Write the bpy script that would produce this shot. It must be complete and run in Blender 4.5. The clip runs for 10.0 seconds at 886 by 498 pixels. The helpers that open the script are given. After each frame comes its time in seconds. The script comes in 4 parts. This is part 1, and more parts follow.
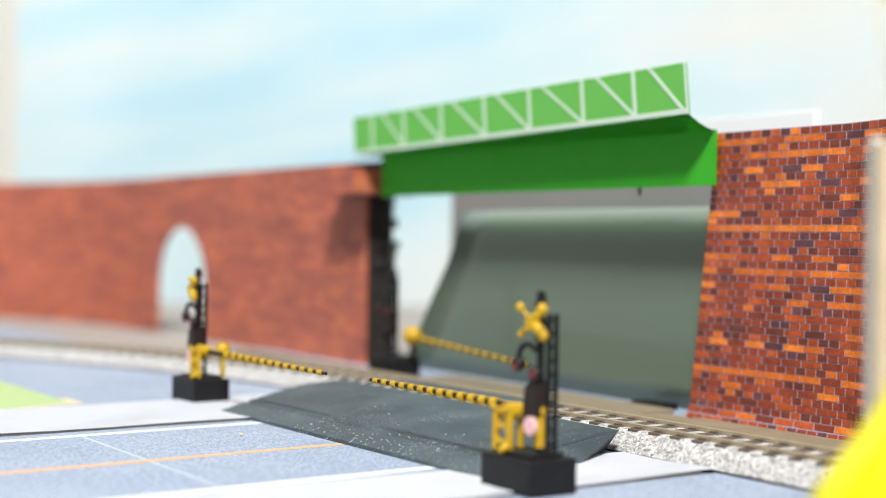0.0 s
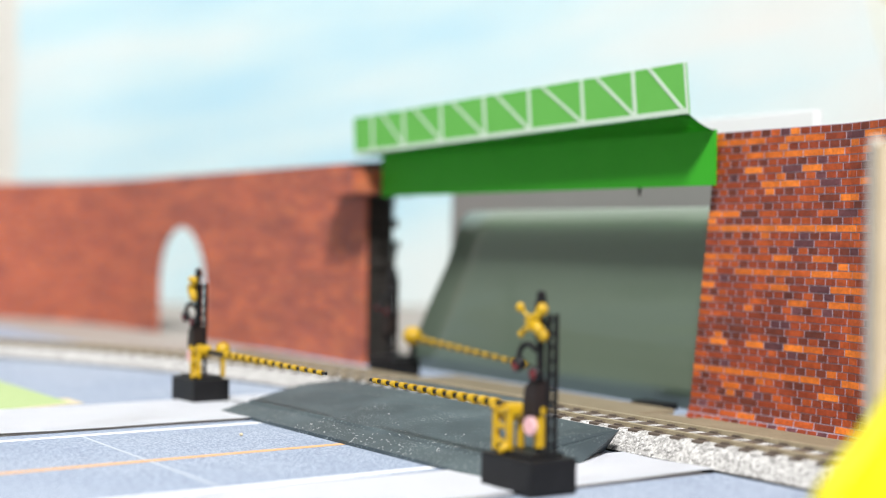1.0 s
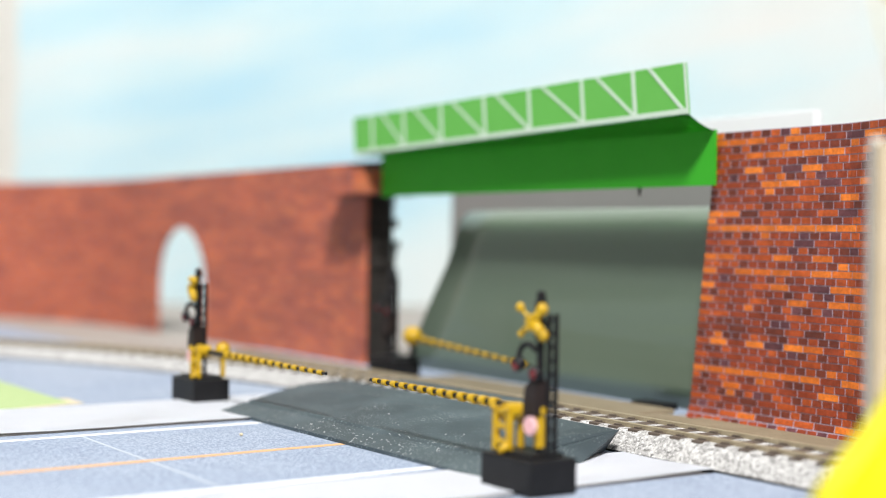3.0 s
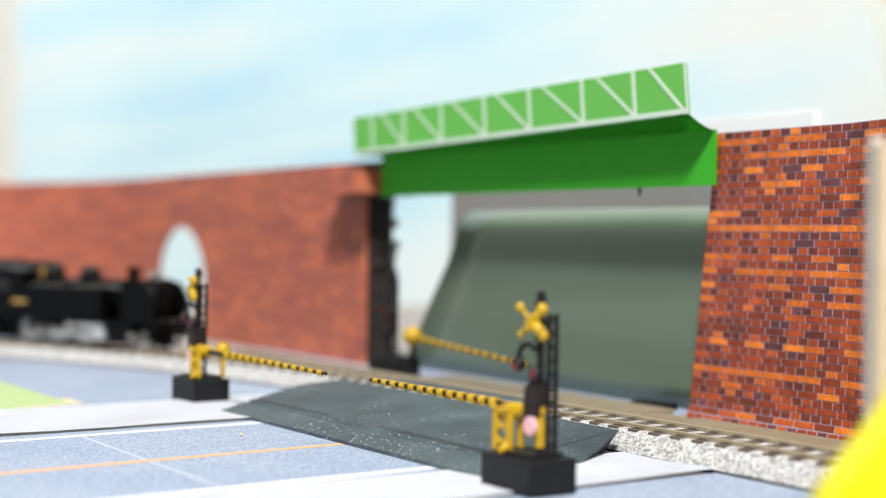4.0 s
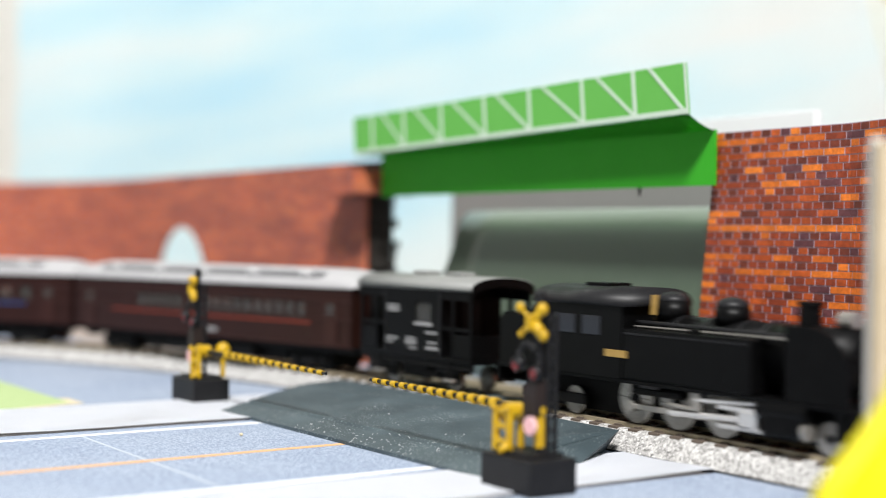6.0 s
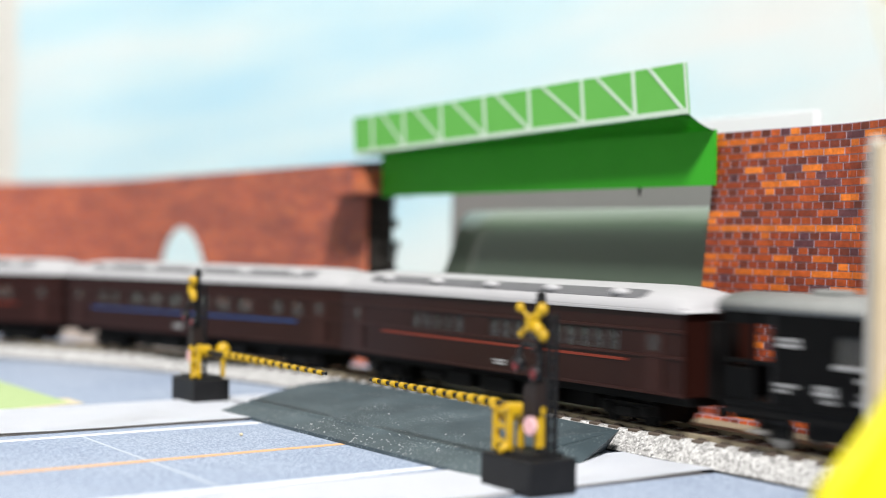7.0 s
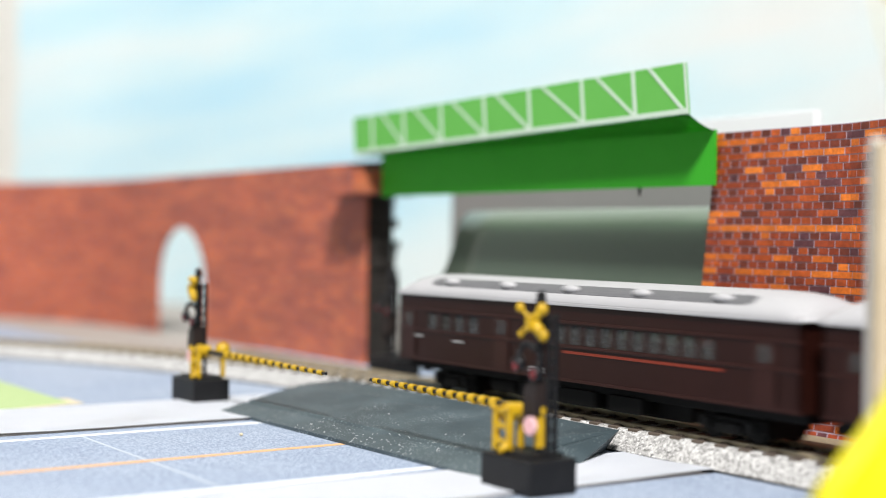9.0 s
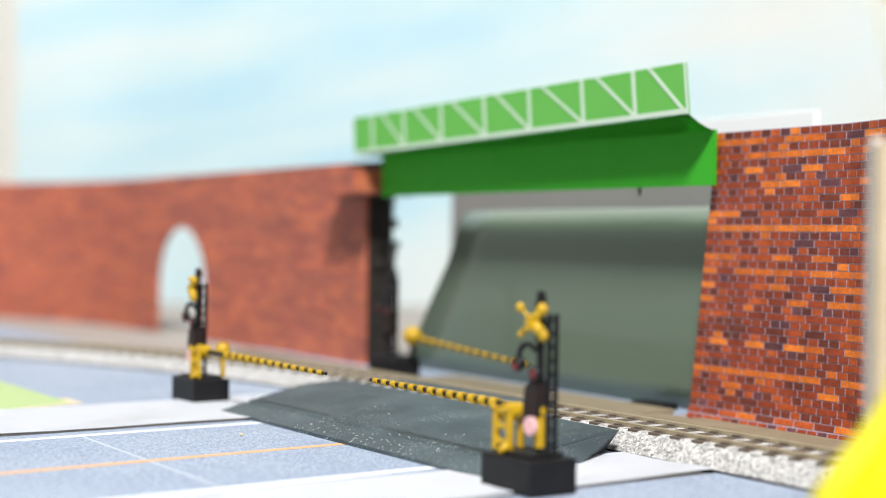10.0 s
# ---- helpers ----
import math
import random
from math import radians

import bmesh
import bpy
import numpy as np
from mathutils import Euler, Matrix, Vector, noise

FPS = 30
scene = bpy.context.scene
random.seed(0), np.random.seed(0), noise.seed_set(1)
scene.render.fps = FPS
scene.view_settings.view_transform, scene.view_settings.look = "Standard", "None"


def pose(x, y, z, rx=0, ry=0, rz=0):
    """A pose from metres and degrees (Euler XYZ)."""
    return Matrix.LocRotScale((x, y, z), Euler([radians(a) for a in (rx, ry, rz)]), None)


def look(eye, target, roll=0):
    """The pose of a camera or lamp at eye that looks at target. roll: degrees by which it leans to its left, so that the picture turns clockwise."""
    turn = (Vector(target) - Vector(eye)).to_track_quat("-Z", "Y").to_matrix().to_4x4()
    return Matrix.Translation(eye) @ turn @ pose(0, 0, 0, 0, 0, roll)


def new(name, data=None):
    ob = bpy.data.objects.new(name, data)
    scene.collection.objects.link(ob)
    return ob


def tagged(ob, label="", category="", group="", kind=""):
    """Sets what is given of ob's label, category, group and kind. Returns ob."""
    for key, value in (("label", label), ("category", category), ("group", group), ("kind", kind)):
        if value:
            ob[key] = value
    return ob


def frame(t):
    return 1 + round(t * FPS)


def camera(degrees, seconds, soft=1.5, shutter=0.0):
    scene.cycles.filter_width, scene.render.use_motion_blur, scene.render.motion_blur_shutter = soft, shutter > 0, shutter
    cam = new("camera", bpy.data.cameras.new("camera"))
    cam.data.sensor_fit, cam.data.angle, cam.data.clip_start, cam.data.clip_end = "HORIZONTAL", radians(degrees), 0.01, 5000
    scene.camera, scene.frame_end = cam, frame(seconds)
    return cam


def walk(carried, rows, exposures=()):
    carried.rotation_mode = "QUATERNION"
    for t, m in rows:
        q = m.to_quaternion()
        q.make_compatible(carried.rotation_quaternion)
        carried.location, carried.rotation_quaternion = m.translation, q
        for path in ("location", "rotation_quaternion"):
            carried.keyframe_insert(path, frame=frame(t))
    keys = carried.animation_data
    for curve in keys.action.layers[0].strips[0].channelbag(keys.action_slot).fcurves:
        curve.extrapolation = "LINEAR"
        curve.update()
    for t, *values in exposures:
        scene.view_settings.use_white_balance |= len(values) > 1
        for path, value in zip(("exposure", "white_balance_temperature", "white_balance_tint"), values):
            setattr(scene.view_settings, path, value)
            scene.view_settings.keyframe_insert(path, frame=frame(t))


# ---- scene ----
MM = 0.001

# ---- camera ----
EYE = Vector((0, 0, 0.04206))
AIM = EYE + Vector((-0.8283, 0.5603, -0.00683))
cam = camera(35.38, 10.0, soft=1.0, shutter=0.5)
cam.data.dof.use_dof = True
cam.data.dof.focus_distance = 0.283
cam.data.dof.aperture_fstop = 9.4
VIEW = look(EYE, AIM, 0.8)
walk(cam, [(0.0, VIEW), (10.0, VIEW)])

# ---- light: a pale room and one ceiling lamp behind and to the side of the camera ----
world = bpy.data.worlds.new("room")
scene.world = world
world.use_nodes = True
world.node_tree.nodes["Background"].inputs[0].default_value = (0.95, 0.98, 1.0, 1)
world.node_tree.nodes["Background"].inputs[1].default_value = 0.30
lamp = bpy.data.lights.new("ceiling_lamp_light", "AREA")
lamp.shape, lamp.size, lamp.energy, lamp.color = "DISK", 0.52, 150.0, (1.0, 0.985, 0.975)
new("ceiling_lamp_light", lamp).matrix_world = look((1.20, -1.00, 2.45), (-0.30, 0.25, 0.03))
scene.view_settings.exposure = 0.36


# ---- materials ----
def base_mat(name, rough=0.6, metal=0.0):
    m = bpy.data.materials.new(name)
    m.use_nodes = True
    nt = m.node_tree
    b = nt.nodes["Principled BSDF"]
    b.inputs["Roughness"].default_value = rough
    b.inputs["Metallic"].default_value = metal
    return m, nt, b


def add(nt, kind, **inputs):
    n = nt.nodes.new(kind)
    for k, v in inputs.items():
        n.inputs[k.replace("_", " ")].default_value = v
    return n


def ramp(nt, stops, source):
    r = nt.nodes.new("ShaderNodeValToRGB")
    e = r.color_ramp.elements
    while len(e) < len(stops):
        e.new(0.5)
    for el, (p, c) in zip(e, stops):
        el.position, el.color = p, (*c, 1)
    nt.links.new(source, r.inputs[0])
    return r


def worn(name, dark, light, rough=0.55, metal=0.0, scale=400.0, bump=0.15, fine=2500.0, coat=0.0, spec=0.4):
    """Two scales of colour variation and a fine relief, at true size."""
    m, nt, b = base_mat(name, rough, metal)
    tc = nt.nodes.new("ShaderNodeTexCoord")
    a = add(nt, "ShaderNodeTexNoise", Scale=scale, Detail=4.0)
    f = add(nt, "ShaderNodeTexNoise", Scale=fine, Detail=3.0)
    mix = add(nt, "ShaderNodeMath")
    mix.operation = "MULTIPLY_ADD"
    mix.inputs[1].default_value = 0.45
    nt.links.new(tc.outputs["Object"], a.inputs["Vector"])
    nt.links.new(tc.outputs["Object"], f.inputs["Vector"])
    nt.links.new(f.outputs["Fac"], mix.inputs[0])
    sc = add(nt, "ShaderNodeMath")
    sc.operation = "MULTIPLY"
    sc.inputs[1].default_value = 0.30
    nt.links.new(a.outputs["Fac"], sc.inputs[0])
    nt.links.new(sc.outputs[0], mix.inputs[2])
    r = ramp(nt, [(0.32, dark), (0.68, light)], mix.outputs[0])
    nt.links.new(r.outputs[0], b.inputs["Base Color"])
    bm_ = add(nt, "ShaderNodeBump", Strength=bump, Distance=0.0002)
    nt.links.new(mix.outputs[0], bm_.inputs["Height"])
    nt.links.new(bm_.outputs[0], b.inputs["Normal"])
    b.inputs["Coat Weight"].default_value = coat
    b.inputs["Specular IOR Level"].default_value = spec
    return m


def stripes_sky():
    """Printed sky: pale blue with slanting streaks of cloud."""
    m, nt, b = base_mat("sky_print", 0.75)
    tc = nt.nodes.new("ShaderNodeTexCoord")
    turn = add(nt, "ShaderNodeMapping")
    turn.inputs["Rotation"].default_value = (0, radians(27), 0)
    mp = add(nt, "ShaderNodeMapping")
    mp.inputs["Scale"].default_value = (2.6, 1.6, 10.0)
    nt.links.new(turn.outputs[0], mp.inputs["Vector"])
    n1 = add(nt, "ShaderNodeTexNoise", Scale=1.0, Detail=5.0, Roughness=0.55)
    nt.links.new(tc.outputs["Object"], turn.inputs["Vector"])
    nt.links.new(mp.outputs[0], n1.inputs["Vector"])
    r = ramp(nt, [(0.27, (0.56, 0.79, 0.89)), (0.36, (0.69, 0.85, 0.89)), (0.43, (0.775, 0.865, 0.875)), (0.52, (0.83, 0.85, 0.835))], n1.outputs["Fac"])
    nt.links.new(r.outputs[0], b.inputs["Base Color"])
    return m


BRICK_TONES = {"brown": ((0.215, 0.043, 0.020), (0.345, 0.062, 0.022)), "rust": ((0.36, 0.066, 0.019), (0.50, 0.100, 0.022)),
               "orange": ((0.60, 0.135, 0.020), (0.80, 0.215, 0.030)), "dark": ((0.130, 0.034, 0.022), (0.200, 0.046, 0.025)),
               "purple": ((0.115, 0.042, 0.046), (0.160, 0.058, 0.064))}


def brick_mat(tone, island):
    """Printed brick of one tone, varied from brick to brick and mottled within it."""
    m, nt, b = base_mat("brick_" + tone + ("_field" if island else "_piece"), 0.5)
    b.inputs["Specular IOR Level"].default_value = 0.3
    src = nt.nodes.new("ShaderNodeNewGeometry").outputs["Random Per Island"] if island else nt.nodes.new("ShaderNodeObjectInfo").outputs["Random"]
    r = ramp(nt, [(0.0, BRICK_TONES[tone][0]), (1.0, BRICK_TONES[tone][1])], src)
    geo = nt.nodes.new("ShaderNodeNewGeometry")
    n1 = add(nt, "ShaderNodeTexNoise", Scale=260.0, Detail=4.0)
    n2 = add(nt, "ShaderNodeTexNoise", Scale=1500.0, Detail=3.0)
    mul = add(nt, "ShaderNodeMath")
    mul.operation = "MULTIPLY"
    for n_, k in ((n1, 0), (n2, 1)):
        nt.links.new(geo.outputs["Position"], n_.inputs["Vector"])
        nt.links.new(n_.outputs["Fac"], mul.inputs[k])
    r2 = ramp(nt, [(0.14, (0.62, 0.62, 0.66)), (0.40, (1.12, 1.12, 1.08))], mul.outputs[0])
    mx = nt.nodes.new("ShaderNodeMix")
    mx.data_type, mx.blend_type = "RGBA", "MULTIPLY"
    mx.inputs["Factor"].default_value = 1.0
    nt.links.new(r.outputs[0], mx.inputs["A"])
    nt.links.new(r2.outputs[0], mx.inputs["B"])
    nt.links.new(mx.outputs["Result"], b.inputs["Base Color"])
    return m


def brick_sheet_mat():
    """Brick print on card, laid by UV in metres."""
    m, nt, b = base_mat("brick_card", 0.55)
    uv = nt.nodes.new("ShaderNodeUVMap")
    br = nt.nodes.new("ShaderNodeTexBrick")
    br.inputs["Scale"].default_value = 1.0
    br.inputs["Brick Width"].default_value = 0.0056
    br.inputs["Row Height"].default_value = 0.00168
    br.inputs["Mortar Size"].default_value = 0.00012
    br.inputs["Color1"].default_value = (0, 0, 0, 1)
    br.inputs["Color2"].default_value = (1, 1, 1, 1)
    br.inputs["Mortar"].default_value = (0.5, 0.5, 0.5, 1)
    nt.links.new(uv.outputs[0], br.inputs["Vector"])
    r = ramp(nt, [(0.0, (0.26, 0.062, 0.036)), (0.35, (0.33, 0.076, 0.036)), (0.7, (0.40, 0.096, 0.039)), (1.0, (0.47, 0.13, 0.045))], br.outputs["Color"])
    n1 = add(nt, "ShaderNodeTexNoise", Scale=34.0, Detail=3.0)
    mp = add(nt, "ShaderNodeMapping")
    mp.inputs["Scale"].default_value = (1.0, 6.0, 1.0)
    nt.links.new(uv.outputs[0], mp.inputs["Vector"])
    nt.links.new(mp.outputs[0], n1.inputs["Vector"])
    r2 = ramp(nt, [(0.36, (0.84, 0.83, 0.90)), (0.64, (1.30, 1.27, 1.18))], n1.outputs["Fac"])
    mx = nt.nodes.new("ShaderNodeMix")
    mx.data_type, mx.blend_type = "RGBA", "MULTIPLY"
    mx.inputs["Factor"].default_value = 1.0
    nt.links.new(r.outputs[0], mx.inputs["A"])
    nt.links.new(r2.outputs[0], mx.inputs["B"])
    mm = nt.nodes.new("ShaderNodeMix")
    mm.data_type = "RGBA"
    nt.links.new(br.outputs["Fac"], mm.inputs["Factor"])
    nt.links.new(mx.outputs["Result"], mm.inputs["A"])
    mm.inputs["B"].default_value = (0.26, 0.14, 0.15, 1)
    nt.links.new(mm.outputs["Result"], b.inputs["Base Color"])
    return m


def asphalt_print():
    m, nt, b = base_mat("asphalt_print", 0.7)
    tc = nt.nodes.new("ShaderNodeTexCoord")
    f = add(nt, "ShaderNodeTexNoise", Scale=1900.0, Detail=4.0, Roughness=0.8)
    g = add(nt, "ShaderNodeTexNoise", Scale=25.0, Detail=3.0)
    nt.links.new(tc.outputs["Object"], f.inputs["Vector"])
    nt.links.new(tc.outputs["Object"], g.inputs["Vector"])
    r = ramp(nt, [(0.33, (0.10, 0.13, 0.19)), (0.50, (0.27, 0.325, 0.415)), (0.70, (0.52, 0.58, 0.67))], f.outputs["Fac"])
    r2 = ramp(nt, [(0.3, (0.88, 0.9, 0.94)), (0.7, (1.08, 1.06, 1.04))], g.outputs["Fac"])
    mx = nt.nodes.new("ShaderNodeMix")
    mx.data_type, mx.blend_type = "RGBA", "MULTIPLY"
    mx.inputs["Factor"].default_value = 1.0
    nt.links.new(r.outputs[0], mx.inputs["A"])
    nt.links.new(r2.outputs[0], mx.inputs["B"])
    nt.links.new(mx.outputs["Result"], b.inputs["Base Color"])
    return m


def speckled(name, stops, scale, rough=0.9, bump=0.8, dist=0.0006):
    m, nt, b = base_mat(name, rough)
    tc = nt.nodes.new("ShaderNodeTexCoord")
    v = add(nt, "ShaderNodeTexVoronoi", Scale=scale)
    nt.links.new(tc.outputs["Object"], v.inputs["Vector"])
    sep = nt.nodes.new("ShaderNodeSeparateColor")
    nt.links.new(v.outputs["Color"], sep.inputs[0])
    r = ramp(nt, stops, sep.outputs[0])
    nt.links.new(r.outputs[0], b.inputs["Base Color"])
    bm_ = add(nt, "ShaderNodeBump", Strength=bump, Distance=dist)
    bm_.invert = True
    nt.links.new(v.outputs["Distance"], bm_.inputs["Height"])
    nt.links.new(bm_.outputs[0], b.inputs["Normal"])
    return m


def dusty_rubber():
    """Dark grey-green moulded road slab with pale dust specks."""
    m, nt, b = base_mat("dusty_slab", 0.6)
    tc = nt.nodes.new("ShaderNodeTexCoord")
    big = add(nt, "ShaderNodeTexNoise", Scale=60.0, Detail=4.0)
    dust = add(nt, "ShaderNodeTexNoise", Scale=1700.0, Detail=2.0, Roughness=0.8)
    for n_ in (big, dust):
        nt.links.new(tc.outputs["Object"], n_.inputs["Vector"])
    r = ramp(nt, [(0.35, (0.030, 0.046, 0.053)), (0.7, (0.062, 0.088, 0.098))], big.outputs["Fac"])
    vor = add(nt, "ShaderNodeTexVoronoi", Scale=1500.0)
    patch = add(nt, "ShaderNodeTexNoise", Scale=110.0, Detail=4.0, Roughness=0.7)
    for n_ in (vor, patch):
        nt.links.new(tc.outputs["Object"], n_.inputs["Vector"])
    near = ramp(nt, [(0.18, (1, 1, 1)), (0.32, (0, 0, 0))], vor.outputs["Distance"])
    where = ramp(nt, [(0.42, (0, 0, 0)), (0.62, (1, 1, 1))], patch.outputs["Fac"])
    r2 = add(nt, "ShaderNodeMath")
    r2.operation = "MULTIPLY"
    nt.links.new(near.outputs[0], r2.inputs[0])
    nt.links.new(where.outputs[0], r2.inputs[1])
    mx = nt.nodes.new("ShaderNodeMix")
    mx.data_type = "RGBA"
    nt.links.new(r2.outputs[0], mx.inputs["Factor"])
    nt.links.new(r.outputs[0], mx.inputs["A"])
    mx.inputs["B"].default_value = (0.30, 0.34, 0.34, 1)
    nt.links.new(mx.outputs["Result"], b.inputs["Base Color"])
    bm_ = add(nt, "ShaderNodeBump", Strength=0.4, Distance=0.0002)
    nt.links.new(dust.outputs["Fac"], bm_.inputs["Height"])
    nt.links.new(bm_.outputs[0], b.inputs["Normal"])
    return m


SKY = stripes_sky()
CARD = brick_sheet_mat()
BRICK_PIECE = {k: brick_mat(k, False) for k in BRICK_TONES}
BRICK_FIELD = {k: brick_mat(k, True) for k in BRICK_TONES}
MORTAR = worn("mortar_print", (0.34, 0.28, 0.34), (0.54, 0.47, 0.55), 0.6, scale=120)
ASPHALT = asphalt_print()
WHITE = worn("white_paper", (0.74, 0.76, 0.80), (0.84, 0.85, 0.87), 0.7, scale=60)
LINE = worn("white_line_print", (0.74, 0.76, 0.79), (0.86, 0.86, 0.88), 0.7)
ORANGE = worn("orange_line_print", (0.62, 0.35, 0.16), (0.76, 0.48, 0.25), 0.7)
THIN = worn("pale_line_print", (0.42, 0.47, 0.53), (0.52, 0.56, 0.61), 0.7)
GRASS = worn("green_print", (0.34, 0.44, 0.20), (0.46, 0.56, 0.28), 0.8)
KERB = worn("cream_print", (0.58, 0.50, 0.34), (0.70, 0.62, 0.46), 0.8)
TABLE = worn("baseboard", (0.30, 0.27, 0.24), (0.42, 0.39, 0.36), 0.7, scale=50)
SLAB = dusty_rubber()
BALLAST = speckled("ballast", [(0.0, (0.12, 0.117, 0.11)), (0.2, (0.27, 0.265, 0.255)), (0.6, (0.40, 0.39, 0.375)), (1.0, (0.62, 0.61, 0.59))], 2300.0, bump=0.45, dist=0.0003)
PIER = worn("dark_stone", (0.012, 0.010, 0.008), (0.045, 0.036, 0.028), 0.9, scale=250, bump=0.6)
BED = worn("track_base_black", (0.012, 0.012, 0.013), (0.03, 0.03, 0.032), 0.5)
RAIL = worn("rail_weathered", (0.36, 0.30, 0.20), (0.56, 0.48, 0.34), 0.42, 0.45)
TANBOARD = worn("tan_weathered_board", (0.19, 0.155, 0.10), (0.33, 0.28, 0.195), 0.6, scale=150, bump=0.3)
SLEEPER = worn("sleeper_brown", (0.085, 0.065, 0.050), (0.16, 0.125, 0.100), 0.7)
GREEN = worn("green_card", (0.035, 0.33, 0.018), (0.055, 0.38, 0.03), 0.6, scale=80, bump=0.05, spec=0.2)
GREEN2 = worn("green_card_truss", (0.105, 0.36, 0.065), (0.14, 0.42, 0.09), 0.6, scale=80, bump=0.05, spec=0.2)
PALEGREY = worn("pale_grey_print", (0.46, 0.56, 0.46), (0.57, 0.65, 0.57), 0.6)
BOARD = worn("white_board", (0.76, 0.77, 0.78), (0.84, 0.84, 0.85), 0.6, scale=30)
# the white board's shaded lower part, darkened in colour
SHADE_BAND = worn("shade_band", (0.22, 0.22, 0.21), (0.28, 0.28, 0.27), 0.7, scale=30)
# dark grey-green: the backdrop's shade put into this card's colour
SHADE_CARD = worn("grey_green_card", (0.108, 0.150, 0.107), (0.140, 0.182, 0.134), 0.40, scale=12, bump=0.02, coat=0.4, spec=0.5)
ROOMWALL = worn("room_wall_cream", (0.85, 0.83, 0.78), (0.89, 0.88, 0.84), 0.9, scale=6)
YEL = worn("yellow_paint", (0.40, 0.235, 0.004), (0.72, 0.49, 0.015), 0.40, scale=500)
BLK = worn("black_plastic", (0.006, 0.006, 0.007), (0.018, 0.018, 0.02), 0.38, scale=300, spec=0.25)
BLKB = worn("black_base", (0.007, 0.007, 0.008), (0.02, 0.02, 0.021), 0.5, scale=300, spec=0.25)
RELAY = worn("relay_brown", (0.016, 0.011, 0.010), (0.036, 0.024, 0.021), 0.5, scale=300, spec=0.25)
PINK = worn("red_white_disc", (0.70, 0.35, 0.36), (0.85, 0.78, 0.78), 0.4, scale=700)
DARKRED = worn("dark_red_lens", (0.12, 0.01, 0.01), (0.2, 0.02, 0.02), 0.2)
WOOD = worn("pale_wood", (0.46, 0.37, 0.25), (0.66, 0.57, 0.43), 0.7, scale=120)
WOODP = worn("painted_edge", (0.66, 0.62, 0.56), (0.78, 0.75, 0.70), 0.6, scale=120)
TOYYEL = worn("yellow_toy_plastic", (0.86, 0.74, 0.0), (0.92, 0.82, 0.005), 0.35, scale=40, bump=0.02)
CREAM = worn("cream_plastic", (0.70, 0.66, 0.50), (0.80, 0.77, 0.62), 0.4, scale=200)
LOCO = worn("loco_black", (0.0014, 0.0014, 0.0015), (0.0048, 0.0048, 0.005), 0.40, scale=250, spec=0.11)
LOCOG = worn("loco_roof_grey", (0.009, 0.009, 0.010), (0.020, 0.020, 0.021), 0.45, scale=250, spec=0.22)
STEEL = worn("bare_steel", (0.34, 0.32, 0.29), (0.55, 0.52, 0.48), 0.35, 0.7, scale=500)
BRIGHT = worn("polished_steel", (0.58, 0.57, 0.56), (0.78, 0.77, 0.76), 0.28, 0.6, scale=500)
BRASS = worn("brass_plate", (0.45, 0.28, 0.08), (0.60, 0.40, 0.14), 0.35, 0.5, scale=500)
BROWN = worn("coach_brown", (0.017, 0.0042, 0.0028), (0.028, 0.0076, 0.0054), 0.38, scale=120, bump=0.06, spec=0.22)
BROWN2 = worn("coach_trim_brown", (0.024, 0.0064, 0.0045), (0.036, 0.011, 0.008), 0.38, scale=200, spec=0.25)
ROOF = worn("coach_roof_grey", (0.36, 0.355, 0.36), (0.47, 0.465, 0.47), 0.5, scale=90)
VANROOF = worn("van_roof_grey", (0.20, 0.205, 0.195), (0.29, 0.295, 0.28), 0.55, scale=110)
ROOFD = worn("coach_roof_panel", (0.10, 0.10, 0.105), (0.15, 0.15, 0.155), 0.55, scale=150)
UNDER = worn("underframe", (0.003, 0.003, 0.003), (0.009, 0.008, 0.0075), 0.6, scale=300, spec=0.15)
REDS = worn("red_stripe", (0.17, 0.02, 0.007), (0.23, 0.03, 0.01), 0.4)
BLUES = worn("blue_stripe", (0.010, 0.05, 0.17), (0.018, 0.075, 0.23), 0.4)
MARK = worn("white_marks", (0.30, 0.30, 0.30), (0.42, 0.42, 0.42), 0.5)
GLASS, _nt, _b = base_mat("window_pane", 0.06)
_b.inputs["Base Color"].default_value = (0.42, 0.42, 0.40, 1)
_b.inputs["Transmission Weight"].default_value = 0.92
_b.inputs["IOR"].default_value = 1.2
DARKGLASS, _nt, _b = base_mat("dark_cab_glass", 0.1)
_b.inputs["Base Color"].default_value = (0.008, 0.008, 0.009, 1)
LINT = worn("white_lint", (0.55, 0.56, 0.56), (0.70, 0.71, 0.71), 0.9)
SEATS = worn("interior_shade", (0.20, 0.10, 0.08), (0.45, 0.42, 0.38), 0.6, scale=300)


# ---- mesh helpers; sizes in millimetres ----
def mesh_of(bm, name, mat, smooth=False):
    me = bpy.data.meshes.new(name)
    bmesh.ops.recalc_face_normals(bm, faces=bm.faces)
    bm.to_mesh(me)
    bm.free()
    me.materials.append(mat)
    if smooth:
        for p in me.polygons:
            p.use_smooth = True
    return me


def part(name, bm, mat, parent=None, label="", smooth=False):
    ob = new(name, mesh_of(bm, name, mat, smooth))
    if parent:
        ob.parent = parent
    return tagged(ob, label)


def thing(name, label, category, group="", kind="", at=None):
    ob = new(name)
    if at is not None:
        ob.matrix_world = at
    return tagged(ob, label, category, group, kind)


